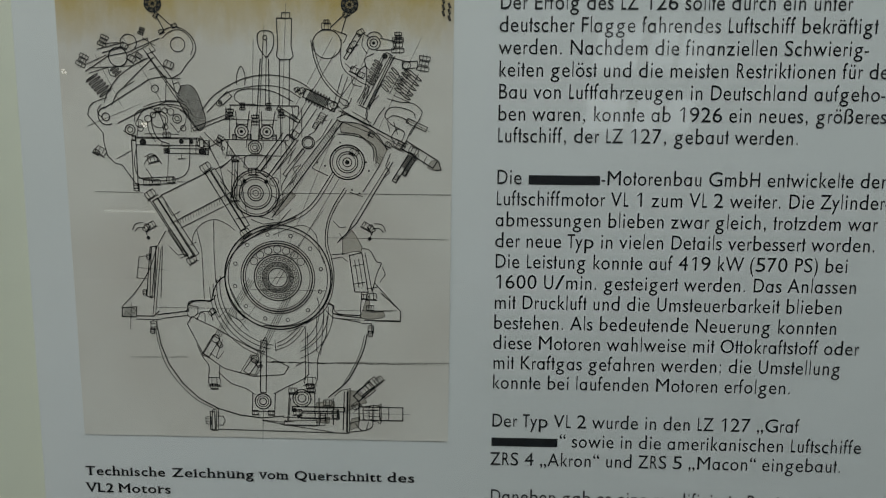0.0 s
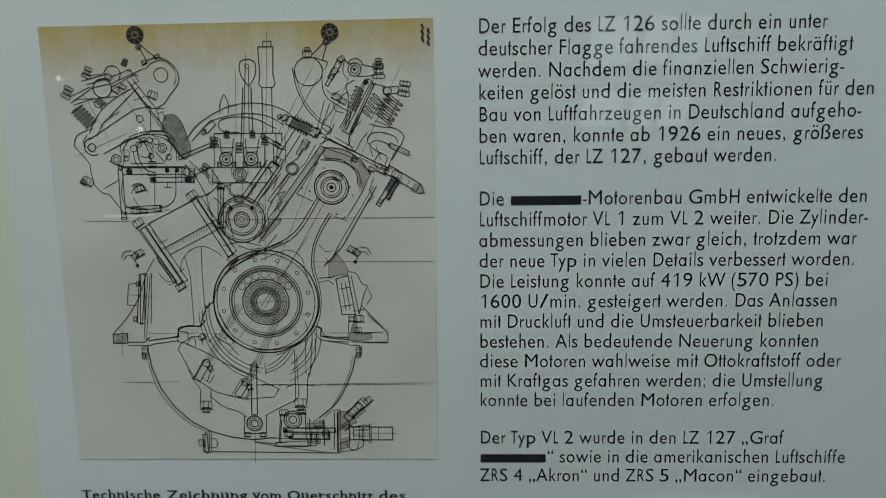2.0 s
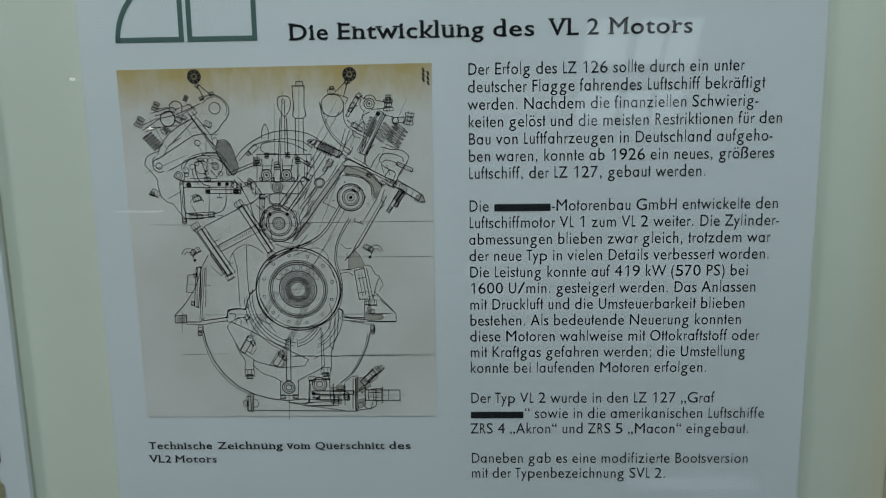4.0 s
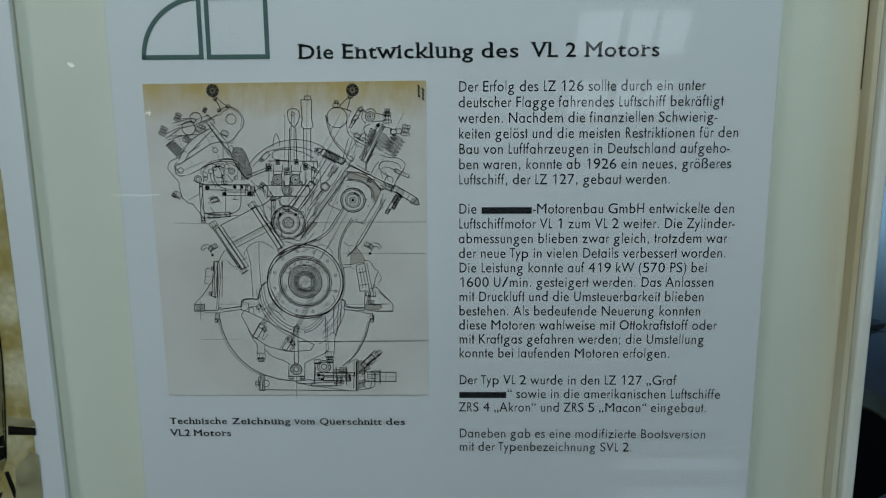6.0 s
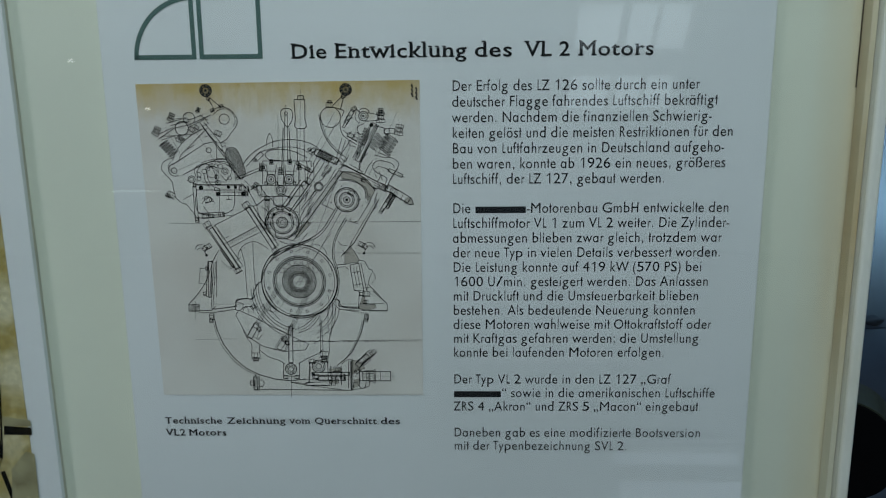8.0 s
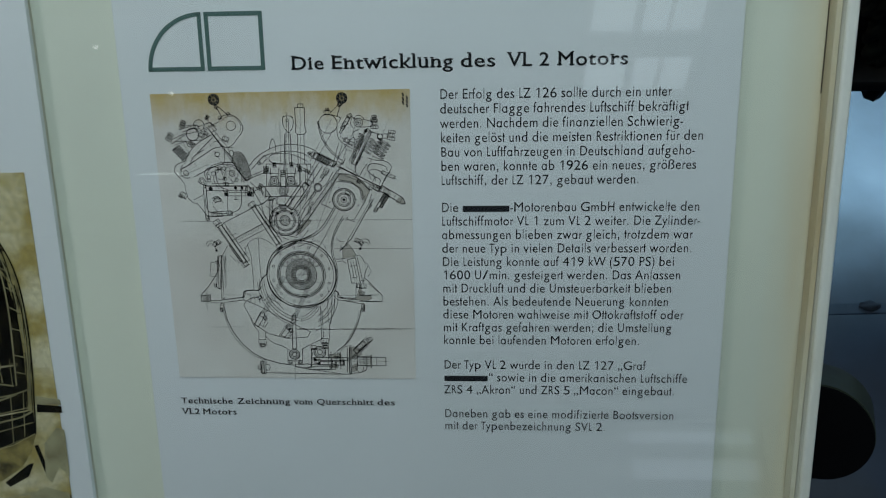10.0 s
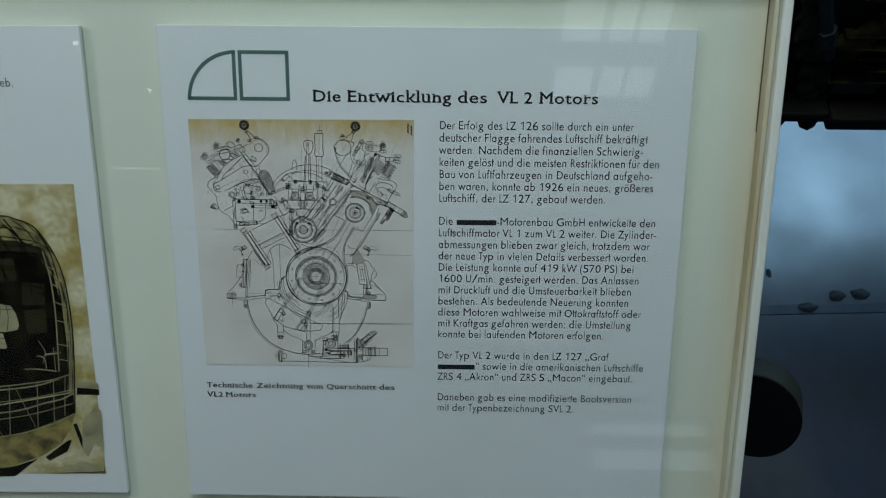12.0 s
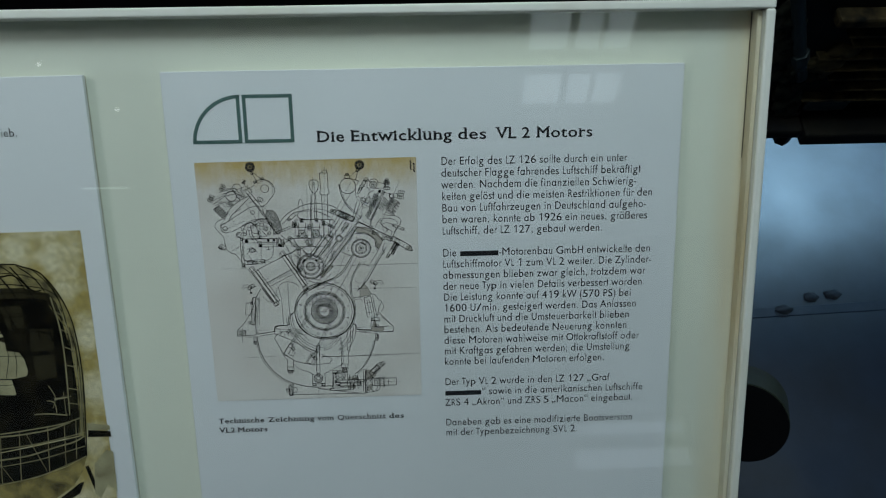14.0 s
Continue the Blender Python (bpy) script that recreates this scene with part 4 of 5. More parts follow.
# crankcase, lower ring
curve(0.55, 147.7, 15.6, 161.9, 14.1, 174.5, 15.1)
line(0.61, 69.1, 102.6, 91.3, 105.2)
line(0.61, 68.9, 98.9, 91.1, 102)
curve(0.77, 91.3, 105.2, 90.8, 109.8, 96.3, 113.4, 109.5, 114.3, 113.3, 118.8)
line(0.55, 91.7, 109.8, 98.6, 108.9, 98.2, 102.4)
curve(0.66, 201.1, 112.8, 206.2, 110.9, 207.7, 104.5, 229.3, 101.7)
line(0.55, 200.8, 107.3, 205.8, 101.8, 228.3, 98)
line(0.50, 92.5, 157.7, 99.7, 161.2)
faint(0.28, 66.1, 108.1, 124.4, 107.8)
faint(0.28, 165.5, 188, 164.3, 166)
faint(0.28, 140.7, 123.6, 201.5, 123.2)
# big bearing
circle(1.04, 163, 133.4, 42)
circle(0.55, 163, 133.4, 39.3)
circle(0.66, 163, 133.4, 29.2)
circle(0.99, 163, 133.4, 27.4)
circle(0.50, 163, 133.4, 25.6)
holes(163, 133.4, 34.9, 12, 1.4, 12)
balls(163, 133.4, 22.5, 7, 2.9, 35, 145)
arc(0.77, 163, 133.4, 25.6, 20, 160)
circle(0.88, 163, 133.4, 18.6)
circle(0.55, 163, 133.4, 16.8)
holes(163, 133.4, 14.6, 26, 1.1, 0)
ring(163, 133.4, 8.4, 12.4)
circle(0.66, 163, 133.4, 7.5)
circle(0.55, 163, 133.4, 12.4)
faint(0.28, 129.9, 89.4, 200.1, 187.7)
faint(0.28, 152.1, 132.6, 173.9, 134.2)
arc(0.55, 164.7, 125.7, 47.9, 170, 262)
arc(0.55, 164.7, 124.8, 50.5, 172, 260)
arc(0.55, 164.6, 123.9, 53.2, 176, 256)
arc(0.50, 166, 107.5, 29.5, 300, 20)
arc(0.50, 165.9, 105.7, 33, 296, 10)
# counterweight
bar(0.66, 112.8, 83.9, 103.8, 69.1, 2.7)
circle(0.77, 111.8, 83, 3.2)
bar(0.66, 143.5, 66.1, 135.7, 54.9, 2.7)
circle(0.77, 143, 66.6, 3.2)
circle(0.55, 143, 66.6, 1.8)
pale_bar(113.8, 85.8, 142, 131.3, 2.3)
pale_bar(146.3, 68.9, 171.8, 120.2, 2.3)
line(0.50, 111.3, 107.9, 115.2, 100.5, 122.2, 107.8)
line(0.55, 97, 97.9, 101, 105.2, 108.9, 105.1, 110.2, 97.8)
# stays and drain
nut(109.5, 47.5, 0, 5)
nut(109.2, 43.3, 0, 3.2)
bar(0.72, 150.5, 81.9, 149, 38.9, 2.3)
line(0.50, 147.6, 61.4, 146.5, 42.7)
curve(0.55, 148.6, 78.2, 151.6, 84.7, 153.8, 78.2)
circle(0.99, 148.6, 31.3, 6.4)
circle(0.61, 148.6, 31.3, 4.6)
circle(0.83, 148.6, 31.3, 2.8)
line(0.66, 140.5, 38, 139.6, 22.8, 157.9, 22.7, 158.7, 37.9)
nut(142.2, 21.8, 0, 2.8)
nut(155.2, 21.8, 0, 2.8)
faint(0.39, 148.6, 23.7, 147.5, -3.1)
line(0.50, 185.6, 89.1, 186.1, 53.8)
nut(187.2, 49.1, 0, 5)
nut(187, 44.9, 0, 3.2)
# oil pump and outlet
circle(0.88, 180.3, 34.5, 7.3)
circle(0.61, 180.3, 34.5, 5.5)
circle(0.77, 180.3, 34.5, 3.2)
line(0.72, 170.3, 38.8, 168.3, 16)
line(0.72, 190.7, 38.8, 190.7, 17.9)
line(0.61, 169.4, 38.8, 190.8, 40.6)
nut(173.1, 40.7, 0, 3.7)
nut(188.2, 41.6, 0, 3.2)
bar(0.94, 172.3, 25.5, 215, 25.4, 1.8)
bar(0.77, 179.2, 19.8, 210.3, 19.7, 2.3)
tone(192.1, 31.2, 206.4, 32.1, 207, 26.4, 191.9, 26.4)
tone(191.5, 17.9, 202.3, 18.8, 202.1, 14, 191.4, 14.1)
line(0.83, 194.1, 35, 193.9, 11.2)
line(0.83, 205.6, 34.9, 205.5, 12.1)
nut(201, 31.2, 0, 3.7)
nut(176.6, 22.7, 0, 3.7)
line(1.43, 217.3, 40.6, 216.5, 6.4)
line(0.77, 214.7, 40.6, 213.4, 8.3)
tone(217.4, 41.5, 226.2, 41.5, 232.9, 32, 225.8, 29.2, 217.6, 24.5)
bar(0.99, 224.2, 34.9, 237, 47.1, 3.2)
nut(237, 48, 40, 5.5)
nut(242.4, 50.8, 40, 3.6)
nut(229.7, 41.5, 40, 4.6)
tone(220, 17.8, 227.2, 19.7, 226, 11.1, 218.8, 8.3)
bar(0.83, 226.4, 22.6, 261.8, 22.5, 5.5)
line(0.61, 229.2, 25.4, 241.6, 25.4)
nut(238.8, 23, 90, 6.9)
nut(233.5, 23, 90, 6)
line(0.50, 250.5, 28.2, 250.2, 16.8)
faint(0.28, 214.9, 22.6, 268, 22.5)
curve(0.72, 223.4, 14, 228.6, 8.3, 236.7, 11.1, 237.7, 16.8)
curve(0.55, 206.6, 36.8, 212.1, 41.5, 220.1, 43.4)
# base
line(0.66, 110.5, 22.9, 109.4, 5.6)
bar(0.77, 106.9, 21.9, 106.8, 6.6, 1.9)
nut(103.2, 14.3, 90, 3.2)
line(0.61, 111.1, 18.1, 115.6, 18.1, 117.2, 14.2, 115.1, 10.4, 110.6, 10.4)
line(0.55, 165.5, 15.1, 192.4, 16, 192.1, 11.2, 165.3, 11.3, 165.5, 15.1)
line(0.50, 147.7, 15.1, 169.8, 11.2, 205.3, 6.4)
line(0.61, 216.9, 6.4, 232.1, 8.3, 234.2, 15.9)
# right housing
line(0.55, 222.2, 143.3, 230.9, 145)
line(0.55, 222.5, 128.9, 232.1, 130.6)
tone(214.5, 164.7, 221.6, 171.7, 225.7, 166.3, 229.7, 158.3, 228.7, 154.8, 222.7, 154.8, 214, 152.3)
line(0.66, 206.2, 152.3, 216.6, 153.1)
line(0.50, 205.2, 148.8, 213.9, 150.5, 218.1, 146.9)
curve(0.77, 211.9, 163.8, 218.1, 169.9, 222.7, 178.7)
line(0.50, 239, 107.1, 253.8, 107.9)
nut(236.9, 119.3, 0, 4)
nut(231.7, 118.9, 0, 2.7)
nut(235.7, 109.8, 0, 3.1)
nut(235.9, 92.5, 90, 3.1)
nut(235.8, 88.8, 90, 2.2)
tone(227.6, 101.7, 232.4, 116.2, 235, 116.2, 236.4, 106.2, 246, 107, 247.6, 103.4, 244.1, 101.6, 234.5, 100.7)
line(0.61, 229.2, 122.6, 227.6, 101.7)
line(0.61, 229.1, 97.1, 237, 97.1, 236.7, 90.7)
faint(0.33, 208.6, 107.3, 256.4, 107.9)
# folds, stains, notes
faint(0.33, 21.6, 200.3, 59.4, 199.5)
faint(0.39, 167.4, 200.2, 298, 199.8)
faint(0.33, 203.4, 165.6, 295.6, 164.9)
faint(0.33, 41.9, 66.6, 88.6, 67.3)
stain_line(151.3, 64.2, 294.5, 64.5)
faint(0.28, 207.7, 64.9, 299.7, 65.5)
note(290.7, 345.5)
note(295.1, 342.3)
dot(267.1, 151.8, 0.4)
dot(272.2, 97.8, 0.4)
dot(47.7, 56.2, 0.5)
dot(44.3, 89.8, 0.4)
# further fittings
curve(0.55, 63.2, 265.7, 72.7, 268.9, 86.4, 270.5, 95.4, 267, 100.7, 259.3)
circle(0.55, 75.1, 256.2, 6.4)
circle(0.50, 84, 262, 2.5)
circle(0.50, 59.6, 253, 3)
line(0.55, 58.9, 254.7, 57, 242.8)
line(0.50, 63.2, 245.3, 89.5, 245)
line(0.55, 73.9, 262.2, 80.2, 257, 77.8, 247.7)
line(0.55, 83.4, 253.6, 89.6, 245.8)
curve(0.50, 90.9, 263.6, 95.7, 259.4, 94.3, 252.6, 89.6, 246.7)
nut(74, 263.4, 10, 2.5)
nut(80.1, 244.7, 0, 3)
line(0.50, 76.3, 239.2, 76, 235.7, 82.8, 235.7)
line(0.50, 97.8, 242.3, 97.3, 235.5)
line(0.50, 102.9, 242.3, 102, 229.4)
nut(110.2, 237.1, 90, 3.4)
nut(109.8, 231.9, 90, 2.6)
curve(0.50, 61.2, 221.2, 64.1, 225.5, 71.2, 228, 75, 222)
line(0.44, 81.2, 236.5, 79.4, 212.4)
line(0.50, 62.7, 218.6, 68, 209.9)
nut(51.1, 311.8, -25, 2.9)
line(0.55, 37.1, 296.2, 39, 289.5, 44.8, 287.8)
line(0.50, 26.2, 288, 20.9, 285.6)
line(0.55, 68.1, 305.8, 74.8, 294.9)
line(0.55, 86, 287.2, 89.1, 273.8, 93.9, 269.5)
line(0.50, 83.2, 283.9, 91.7, 273.8)
line(0.50, 87.3, 283, 90.8, 284.7, 92.9, 278.8)
line(0.50, 131.7, 256.4, 145.2, 256.2)
line(0.50, 151.9, 256.1, 165.4, 256)
line(0.50, 134.1, 253, 142.5, 252.9)
line(0.50, 153.4, 252.7, 162.7, 252.6)
line(0.55, 126.5, 265.7, 125.8, 256.4, 129.2, 256.4)
line(0.55, 176.9, 266.8, 178, 255.8, 183.8, 254)
line(0.50, 184.3, 265, 184.1, 243)
line(0.55, 178, 255.8, 176.3, 239.7)
line(0.61, 169.6, 240.6, 176.8, 232, 172.9, 222.6)
line(0.50, 122.2, 240.3, 123.2, 229.2)
line(0.55, 140.2, 229, 138.8, 220.4, 142.9, 217.8)
line(0.55, 156.3, 228.8, 156.6, 220.2, 152.2, 217.7)
curve(0.50, 131.9, 218.8, 134, 211.8, 131.8, 203.2)
line(0.44, 141.8, 241, 141.4, 235)
line(0.44, 154.4, 240.8, 154.1, 234.8)
circle(0.50, 162, 208.9, 3.4)
circle(0.50, 135.6, 209.2, 3.4)
tone(159.9, 188, 167.2, 195, 175.2, 201.9, 178.4, 198.3, 169.4, 188.8, 163.1, 182.7)
line(0.55, 165, 218.4, 179.5, 235.4)
line(0.50, 162.6, 221, 176.2, 238)
line(0.55, 143.2, 179.4, 152.4, 175.8, 165.4, 177.5, 174.5, 187.9)
curve(0.55, 131.1, 179.5, 145.9, 182, 161.2, 179.2)
nut(237.1, 245.8, -28, 2.5)
nut(250.2, 238, -28, 2.5)
line(0.50, 220.1, 260.3, 234.8, 251.7)
line(0.50, 222.7, 262.8, 237.4, 254.2)
curve(0.50, 227, 267.8, 232.8, 265.2, 234.2, 259.3, 230.7, 255.2)
curve(0.50, 249.2, 257.5, 254.3, 259.9, 262.5, 257.3, 267.4, 252.2)
line(0.50, 254.1, 254.9, 257.2, 245.6)
line(0.50, 249.1, 254.9, 251.4, 247.3)
line(0.50, 245.5, 297.5, 238.4, 282.7)
line(0.50, 258.5, 289.9, 250.6, 275.9)
line(0.55, 233.4, 281.1, 230.5, 270.3)
line(0.55, 272.6, 290.5, 263, 274)
line(0.50, 255.7, 278.3, 268, 274)
line(0.50, 253.9, 275, 266.2, 269.8)
curve(0.55, 234.3, 305.9, 230.4, 311.6, 231.5, 319)
line(0.50, 217.5, 298.7, 222.3, 294.5, 226.6, 297.7)
line(0.50, 222.1, 288.7, 223.5, 282.9, 230.1, 281.1)
line(0.55, 198.9, 255.6, 193.5, 247.2, 189.2, 244.7)
nut(194.6, 252.2, 60, 2.5)
line(0.50, 183, 222.5, 175.8, 213.1, 177.1, 206.2)
line(0.50, 195.8, 260.6, 203.1, 255.5)
hatch(184.3, 213.9, 175, 198.4, 1.7, 10)
line(0.50, 260.2, 234.5, 269.2, 229.3)
line(0.50, 273.5, 230.9, 271.7, 225.8)
line(0.50, 279.3, 229.2, 276.6, 223.2)
nut(263, 216.5, 62, 2.1)
nut(256.2, 213.1, 62, 2.1)
arc(0.50, 166, 107.5, 36.6, 292, 5)
arc(0.50, 165.9, 105.7, 40.2, 290, 0)
arc(0.50, 164.6, 123, 55.9, 178, 250)
circle(0.50, 132.4, 102.2, 3.6)
line(0.50, 120.3, 105.1, 132.1, 97.7, 138.7, 89.3)
nut(109.8, 105.1, 40, 3.1)
line(0.50, 135.7, 54.9, 143.6, 53, 149.4, 61.4)
line(0.50, 106.6, 71, 113.4, 66.3, 118.2, 72.8)
nut(115.1, 78.4, -58, 2.7)
nut(145.9, 62.4, -58, 2.7)
line(0.50, 124.3, 126, 132.7, 107.7)
line(0.50, 169.4, 89.2, 182.8, 94.6)
line(0.50, 175.9, 61.3, 184, 66)
line(0.50, 195.4, 24.5, 194.9, 14.1)
line(0.50, 200.9, 27.4, 200.2, 13.1)
line(0.50, 208.8, 27.3, 208.4, 15.9)
nut(206.8, 21.7, 90, 3.7)
nut(196.9, 18.8, 90, 3.2)
line(0.61, 220.4, 28.3, 226.7, 31.1, 226.1, 14)
line(0.55, 241.7, 29.2, 244.4, 31, 243.9, 14, 241.3, 15.9)
dot(174.1, 24.6, 1.8)
dot(177.3, 18.9, 1.4)
line(0.66, 218.1, 14, 225.3, 15.9)
bar(0.61, 230.5, 36.7, 238.6, 43.3, 1.8)
nut(224, 29.2, 40, 3.7)
line(0.50, 245.4, 143.1, 247.8, 136.8, 243.3, 130.6)
line(0.55, 232.8, 125.2, 242.3, 127)
line(0.50, 207.4, 178.8, 212.3, 173.5, 217.4, 174.3)
line(0.50, 212.1, 169.1, 214.5, 164.7)
# connecting rod, crankcase and counterweight in full outline
curve(0.70, 207.4, 216.8, 200.7, 206.4, 192.2, 193.6, 182.2, 184.8, 167.4, 177.7, 149.2, 170.5, 134.2, 162.5)
curve(0.60, 209.0, 215.9, 202.5, 204.8, 193.7, 191.7, 183.7, 182.7, 168.1, 175.7, 150.7, 168.5, 134.1, 160.0)
curve(0.70, 216.5, 204.6, 208.1, 191.0, 202.5, 177.3, 200.9, 161.0, 204.1, 147.8, 206.1, 134.5, 204.0, 121.2, 196.9, 107.8, 183.4, 97.7, 166.7, 93.6, 150.2, 94.6)
curve(0.60, 218.1, 203.0, 209.7, 189.9, 204.0, 176.5, 202.8, 160.9, 205.9, 148.1, 207.4, 134.5, 205.2, 119.5, 198.2, 106.1, 184.1, 96.0)
curve(0.45, 160.4, 167.6, 181.8, 175.1, 192.8, 169.2, 195.6, 157.7, 199.9, 144.5)
line(0.35, 212.8, 212.7, 188.0, 170.9, 161.8, 128.2)
curve(0.70, 178.5, 181.5, 159.1, 173.7, 139.3, 162.5, 127.5, 151.3, 121.8, 136.6, 121.8, 123.4, 126.7, 110.1, 135.9, 100.0)
curve(0.50, 95.8, 158.1, 98.0, 167.8, 104.9, 175.8, 114.7, 179.0, 124.1, 175.6, 130.2, 170.7)
line(0.50, 113.9, 178.2, 113.2, 154.7, 113.6, 129.2, 120.8, 134.1)
line(0.50, 100.2, 171.0, 103.6, 154.8, 104.0, 115.2)
curve(0.80, 65.9, 102.1, 84.0, 104.5, 89.9, 106.2, 91.9, 112.8, 102.6, 114.4, 109.1, 113.5, 111.1, 120.2, 114.8, 128.4, 120.8, 134.1)
curve(0.50, 89.9, 107.0, 90.3, 101.1, 95.2, 101.1, 98.7, 103.6, 103.6, 103.6, 103.9, 96.9)
line(0.70, 62.7, 156.8, 67.6, 157.6, 62.0, 115.5, 58.0, 117.2, 62.7, 156.8)
line(0.50, 71.5, 156.7, 64.3, 102.2)
line(0.50, 69.6, 156.7, 62.3, 102.2)
curve(0.60, 36.8, 107.4, 49.3, 120.6, 60.4, 137.1, 68.3, 156.7, 75.7, 169.7)
line(0.90, 65.4, 91.0, 67.3, 77.9, 73.1, 61.6, 83.8, 45.2, 96.8, 32.8, 112.1, 24.5, 129.7, 19.3, 147.4, 17.2, 165.3, 19.2)
curve(0.50, 63.7, 90.0, 65.9, 76.2, 71.3, 59.6, 82.1, 43.6, 94.7, 31.6, 108.2, 24.5)
curve(0.90, 233.4, 88.9, 230.1, 74.9, 222.8, 58.8, 215.6, 47.7, 201.5, 35.5)
curve(0.50, 231.4, 87.9, 227.7, 73.9, 220.9, 58.9, 213.6, 46.7)
line(0.60, 93.4, 100.8, 89.5, 94.8, 101.2, 70.6, 118.1, 58.3, 141.3, 52.1, 166.0, 54.0, 170.2, 60.7, 134.9, 78.5, 110.4, 92.7, 93.4, 100.8)
line(0.50, 107.8, 82.7, 100.1, 69.6, 106.8, 66.5)
line(0.50, 117.6, 82.6, 111.8, 67.5)
line(0.50, 140.3, 70.4, 130.7, 55.2, 139.4, 52.7)
line(0.50, 148.9, 65.3, 142.4, 53.1)
line(0.50, 159.5, 82.4, 160.0, 73.3)
curve(0.50, 160.1, 74.3, 170.0, 78.3, 178.1, 85.3, 184.3, 94.2)
curve(0.50, 161.2, 77.3, 168.1, 80.3, 175.2, 86.3, 180.3, 92.2)
curve(0.50, 161.3, 80.3, 167.3, 83.3, 173.4, 88.3, 177.4, 92.3)
curve(0.60, 96.7, 77.7, 101.0, 67.6, 105.5, 60.4, 104.8, 50.2)
line(0.60, 114.3, 60.4, 113.7, 50.2)
curve(0.60, 113.0, 55.3, 123.3, 46.1, 134.9, 41.9, 142.5, 36.8)
curve(0.60, 157.3, 37.7, 168.4, 43.8, 180.5, 49.9, 186.6, 55.0)
line(0.60, 184.2, 93.2, 183.4, 49.9)
curve(0.60, 201.6, 103.0, 200.4, 87.1, 193.9, 69.1, 193.2, 49.9)
line(0.50, 193.4, 104.1, 192.8, 74.1, 196.0, 71.1, 199.1, 104.0)
line(0.60, 171.0, 34.6, 169.2, 16.1, 163.0, 11.9, 198.7, 11.9, 198.9, 18.1, 164.3, 18.2)
line(0.70, 219.4, 42.6, 218.2, 5.6)
line(0.70, 111.1, 6.9, 218.2, 5.6)
line(0.60, 107.1, 23.5, 106.0, 5.8, 111.0, 5.8, 112.1, 24.5, 107.1, 23.5)
curve(0.60, 202.4, 113.9, 207.1, 110.9, 206.9, 105.0, 228.0, 103.8)
line(0.50, 205.8, 101.4, 227.9, 99.9)
line(0.60, 243.9, 122.4, 259.8, 107.6, 259.6, 99.7, 230.8, 99.9)
line(0.70, 219.6, 151.7, 229.4, 154.1, 234.2, 122.6, 223.6, 122.7, 219.6, 151.7)
line(0.60, 231.8, 154.1, 237.4, 122.6)
line(0.50, 223.6, 148.4, 227.0, 126.0)
line(0.50, 226.8, 149.2, 230.2, 126.8)
curve(0.60, 229.5, 157.4, 235.9, 155.7, 240.5, 147.4, 244.5, 145.7, 241.1, 137.5, 237.5, 123.4)
line(0.60, 239.3, 130.0, 259.9, 107.3, 259.7, 99.2, 239.3, 99.4)
curve(0.60, 202.0, 112.8, 206.1, 111.1, 209.9, 105.2, 226.3, 103.4)
line(0.80, 253.6, 224.9, 225.3, 177.0, 210.3, 161.7)
line(0.50, 251.3, 224.9, 222.9, 178.7)
curve(0.70, 192.0, 315.9, 194.5, 301.8, 200.4, 287.5, 208.0, 277.9, 214.2, 273.0, 218.9, 270.6, 219.6, 266.6, 215.5, 265.1)
curve(0.50, 193.5, 315.8, 196.2, 302.5, 201.7, 288.8, 209.6, 279.1, 215.8, 273.8)
curve(0.60, 214.9, 316.2, 214.4, 301.4, 217.3, 293.5, 224.3, 287.9, 230.5, 283.9, 235.2, 281.4, 233.4, 272.7, 230.9, 268.0)
line(0.60, 212.3, 263.5, 236.0, 252.0, 251.9, 243.7, 255.0, 238.9)
line(0.50, 211.2, 256.4, 224.7, 251.3, 239.0, 245.5, 250.0, 234.1)
curve(0.60, 210.9, 245.9, 226.1, 244.1, 238.8, 237.5, 241.7, 226.1)
curve(0.60, 243.0, 275.0, 236.4, 267.9, 233.0, 260.0, 237.6, 252.0, 242.6, 259.9, 247.6, 266.2)
curve(0.60, 249.3, 272.5, 258.9, 270.0, 268.4, 269.0, 274.7, 264.2, 274.6, 259.4, 266.3, 245.1)
curve(0.60, 258.4, 250.0, 252.1, 253.3, 247.4, 259.8, 250.8, 265.3, 258.8, 266.0, 268.3, 262.7, 270.6, 257.9)
line(0.60, 254.9, 303.8, 234.8, 266.4)
line(0.60, 251.7, 304.7, 230.8, 267.2)
line(0.50, 225.1, 288.7, 212.6, 271.5)
line(0.40, 210.6, 307.0, 178.1, 254.4)
curve(0.60, 33.0, 268.9, 36.6, 277.3, 44.6, 287.7, 54.4, 295.2, 66.3, 302.0)
curve(0.60, 32.6, 255.4, 27.4, 261.9, 30.7, 267.5)
line(0.60, 65.4, 308.9, 80.6, 285.0, 96.0, 260.8, 105.1, 247.9)
curve(0.60, 55.4, 254.4, 57.4, 261.4, 66.3, 264.8, 74.6, 261.2, 79.4, 248.3, 79.6, 241.2)
curve(0.50, 81.4, 266.7, 91.9, 263.7, 98.6, 256.6, 99.3, 246.6)
line(0.50, 19.8, 297.2, 36.8, 304.6)
line(0.50, 23.2, 295.1, 37.4, 295.5)
line(0.50, 36.1, 312.9, 46.8, 314.1)
line(0.50, 53.6, 311.9, 68.9, 317.2, 69.9, 312.3, 53.7, 304.3)
ink.put("ink_lines", LINE_INK, 0.0011, "black ink lines of a V-engine in cross-section", sheet, on_sheet)
pale.put("pale_lines", FAINT, 0.0010, "thin grey centre lines, hatching and folds", sheet, on_sheet)
fill.put("shaded_areas", GREY_TONE, 0.0009, "grey shaded cut faces", sheet, on_sheet)


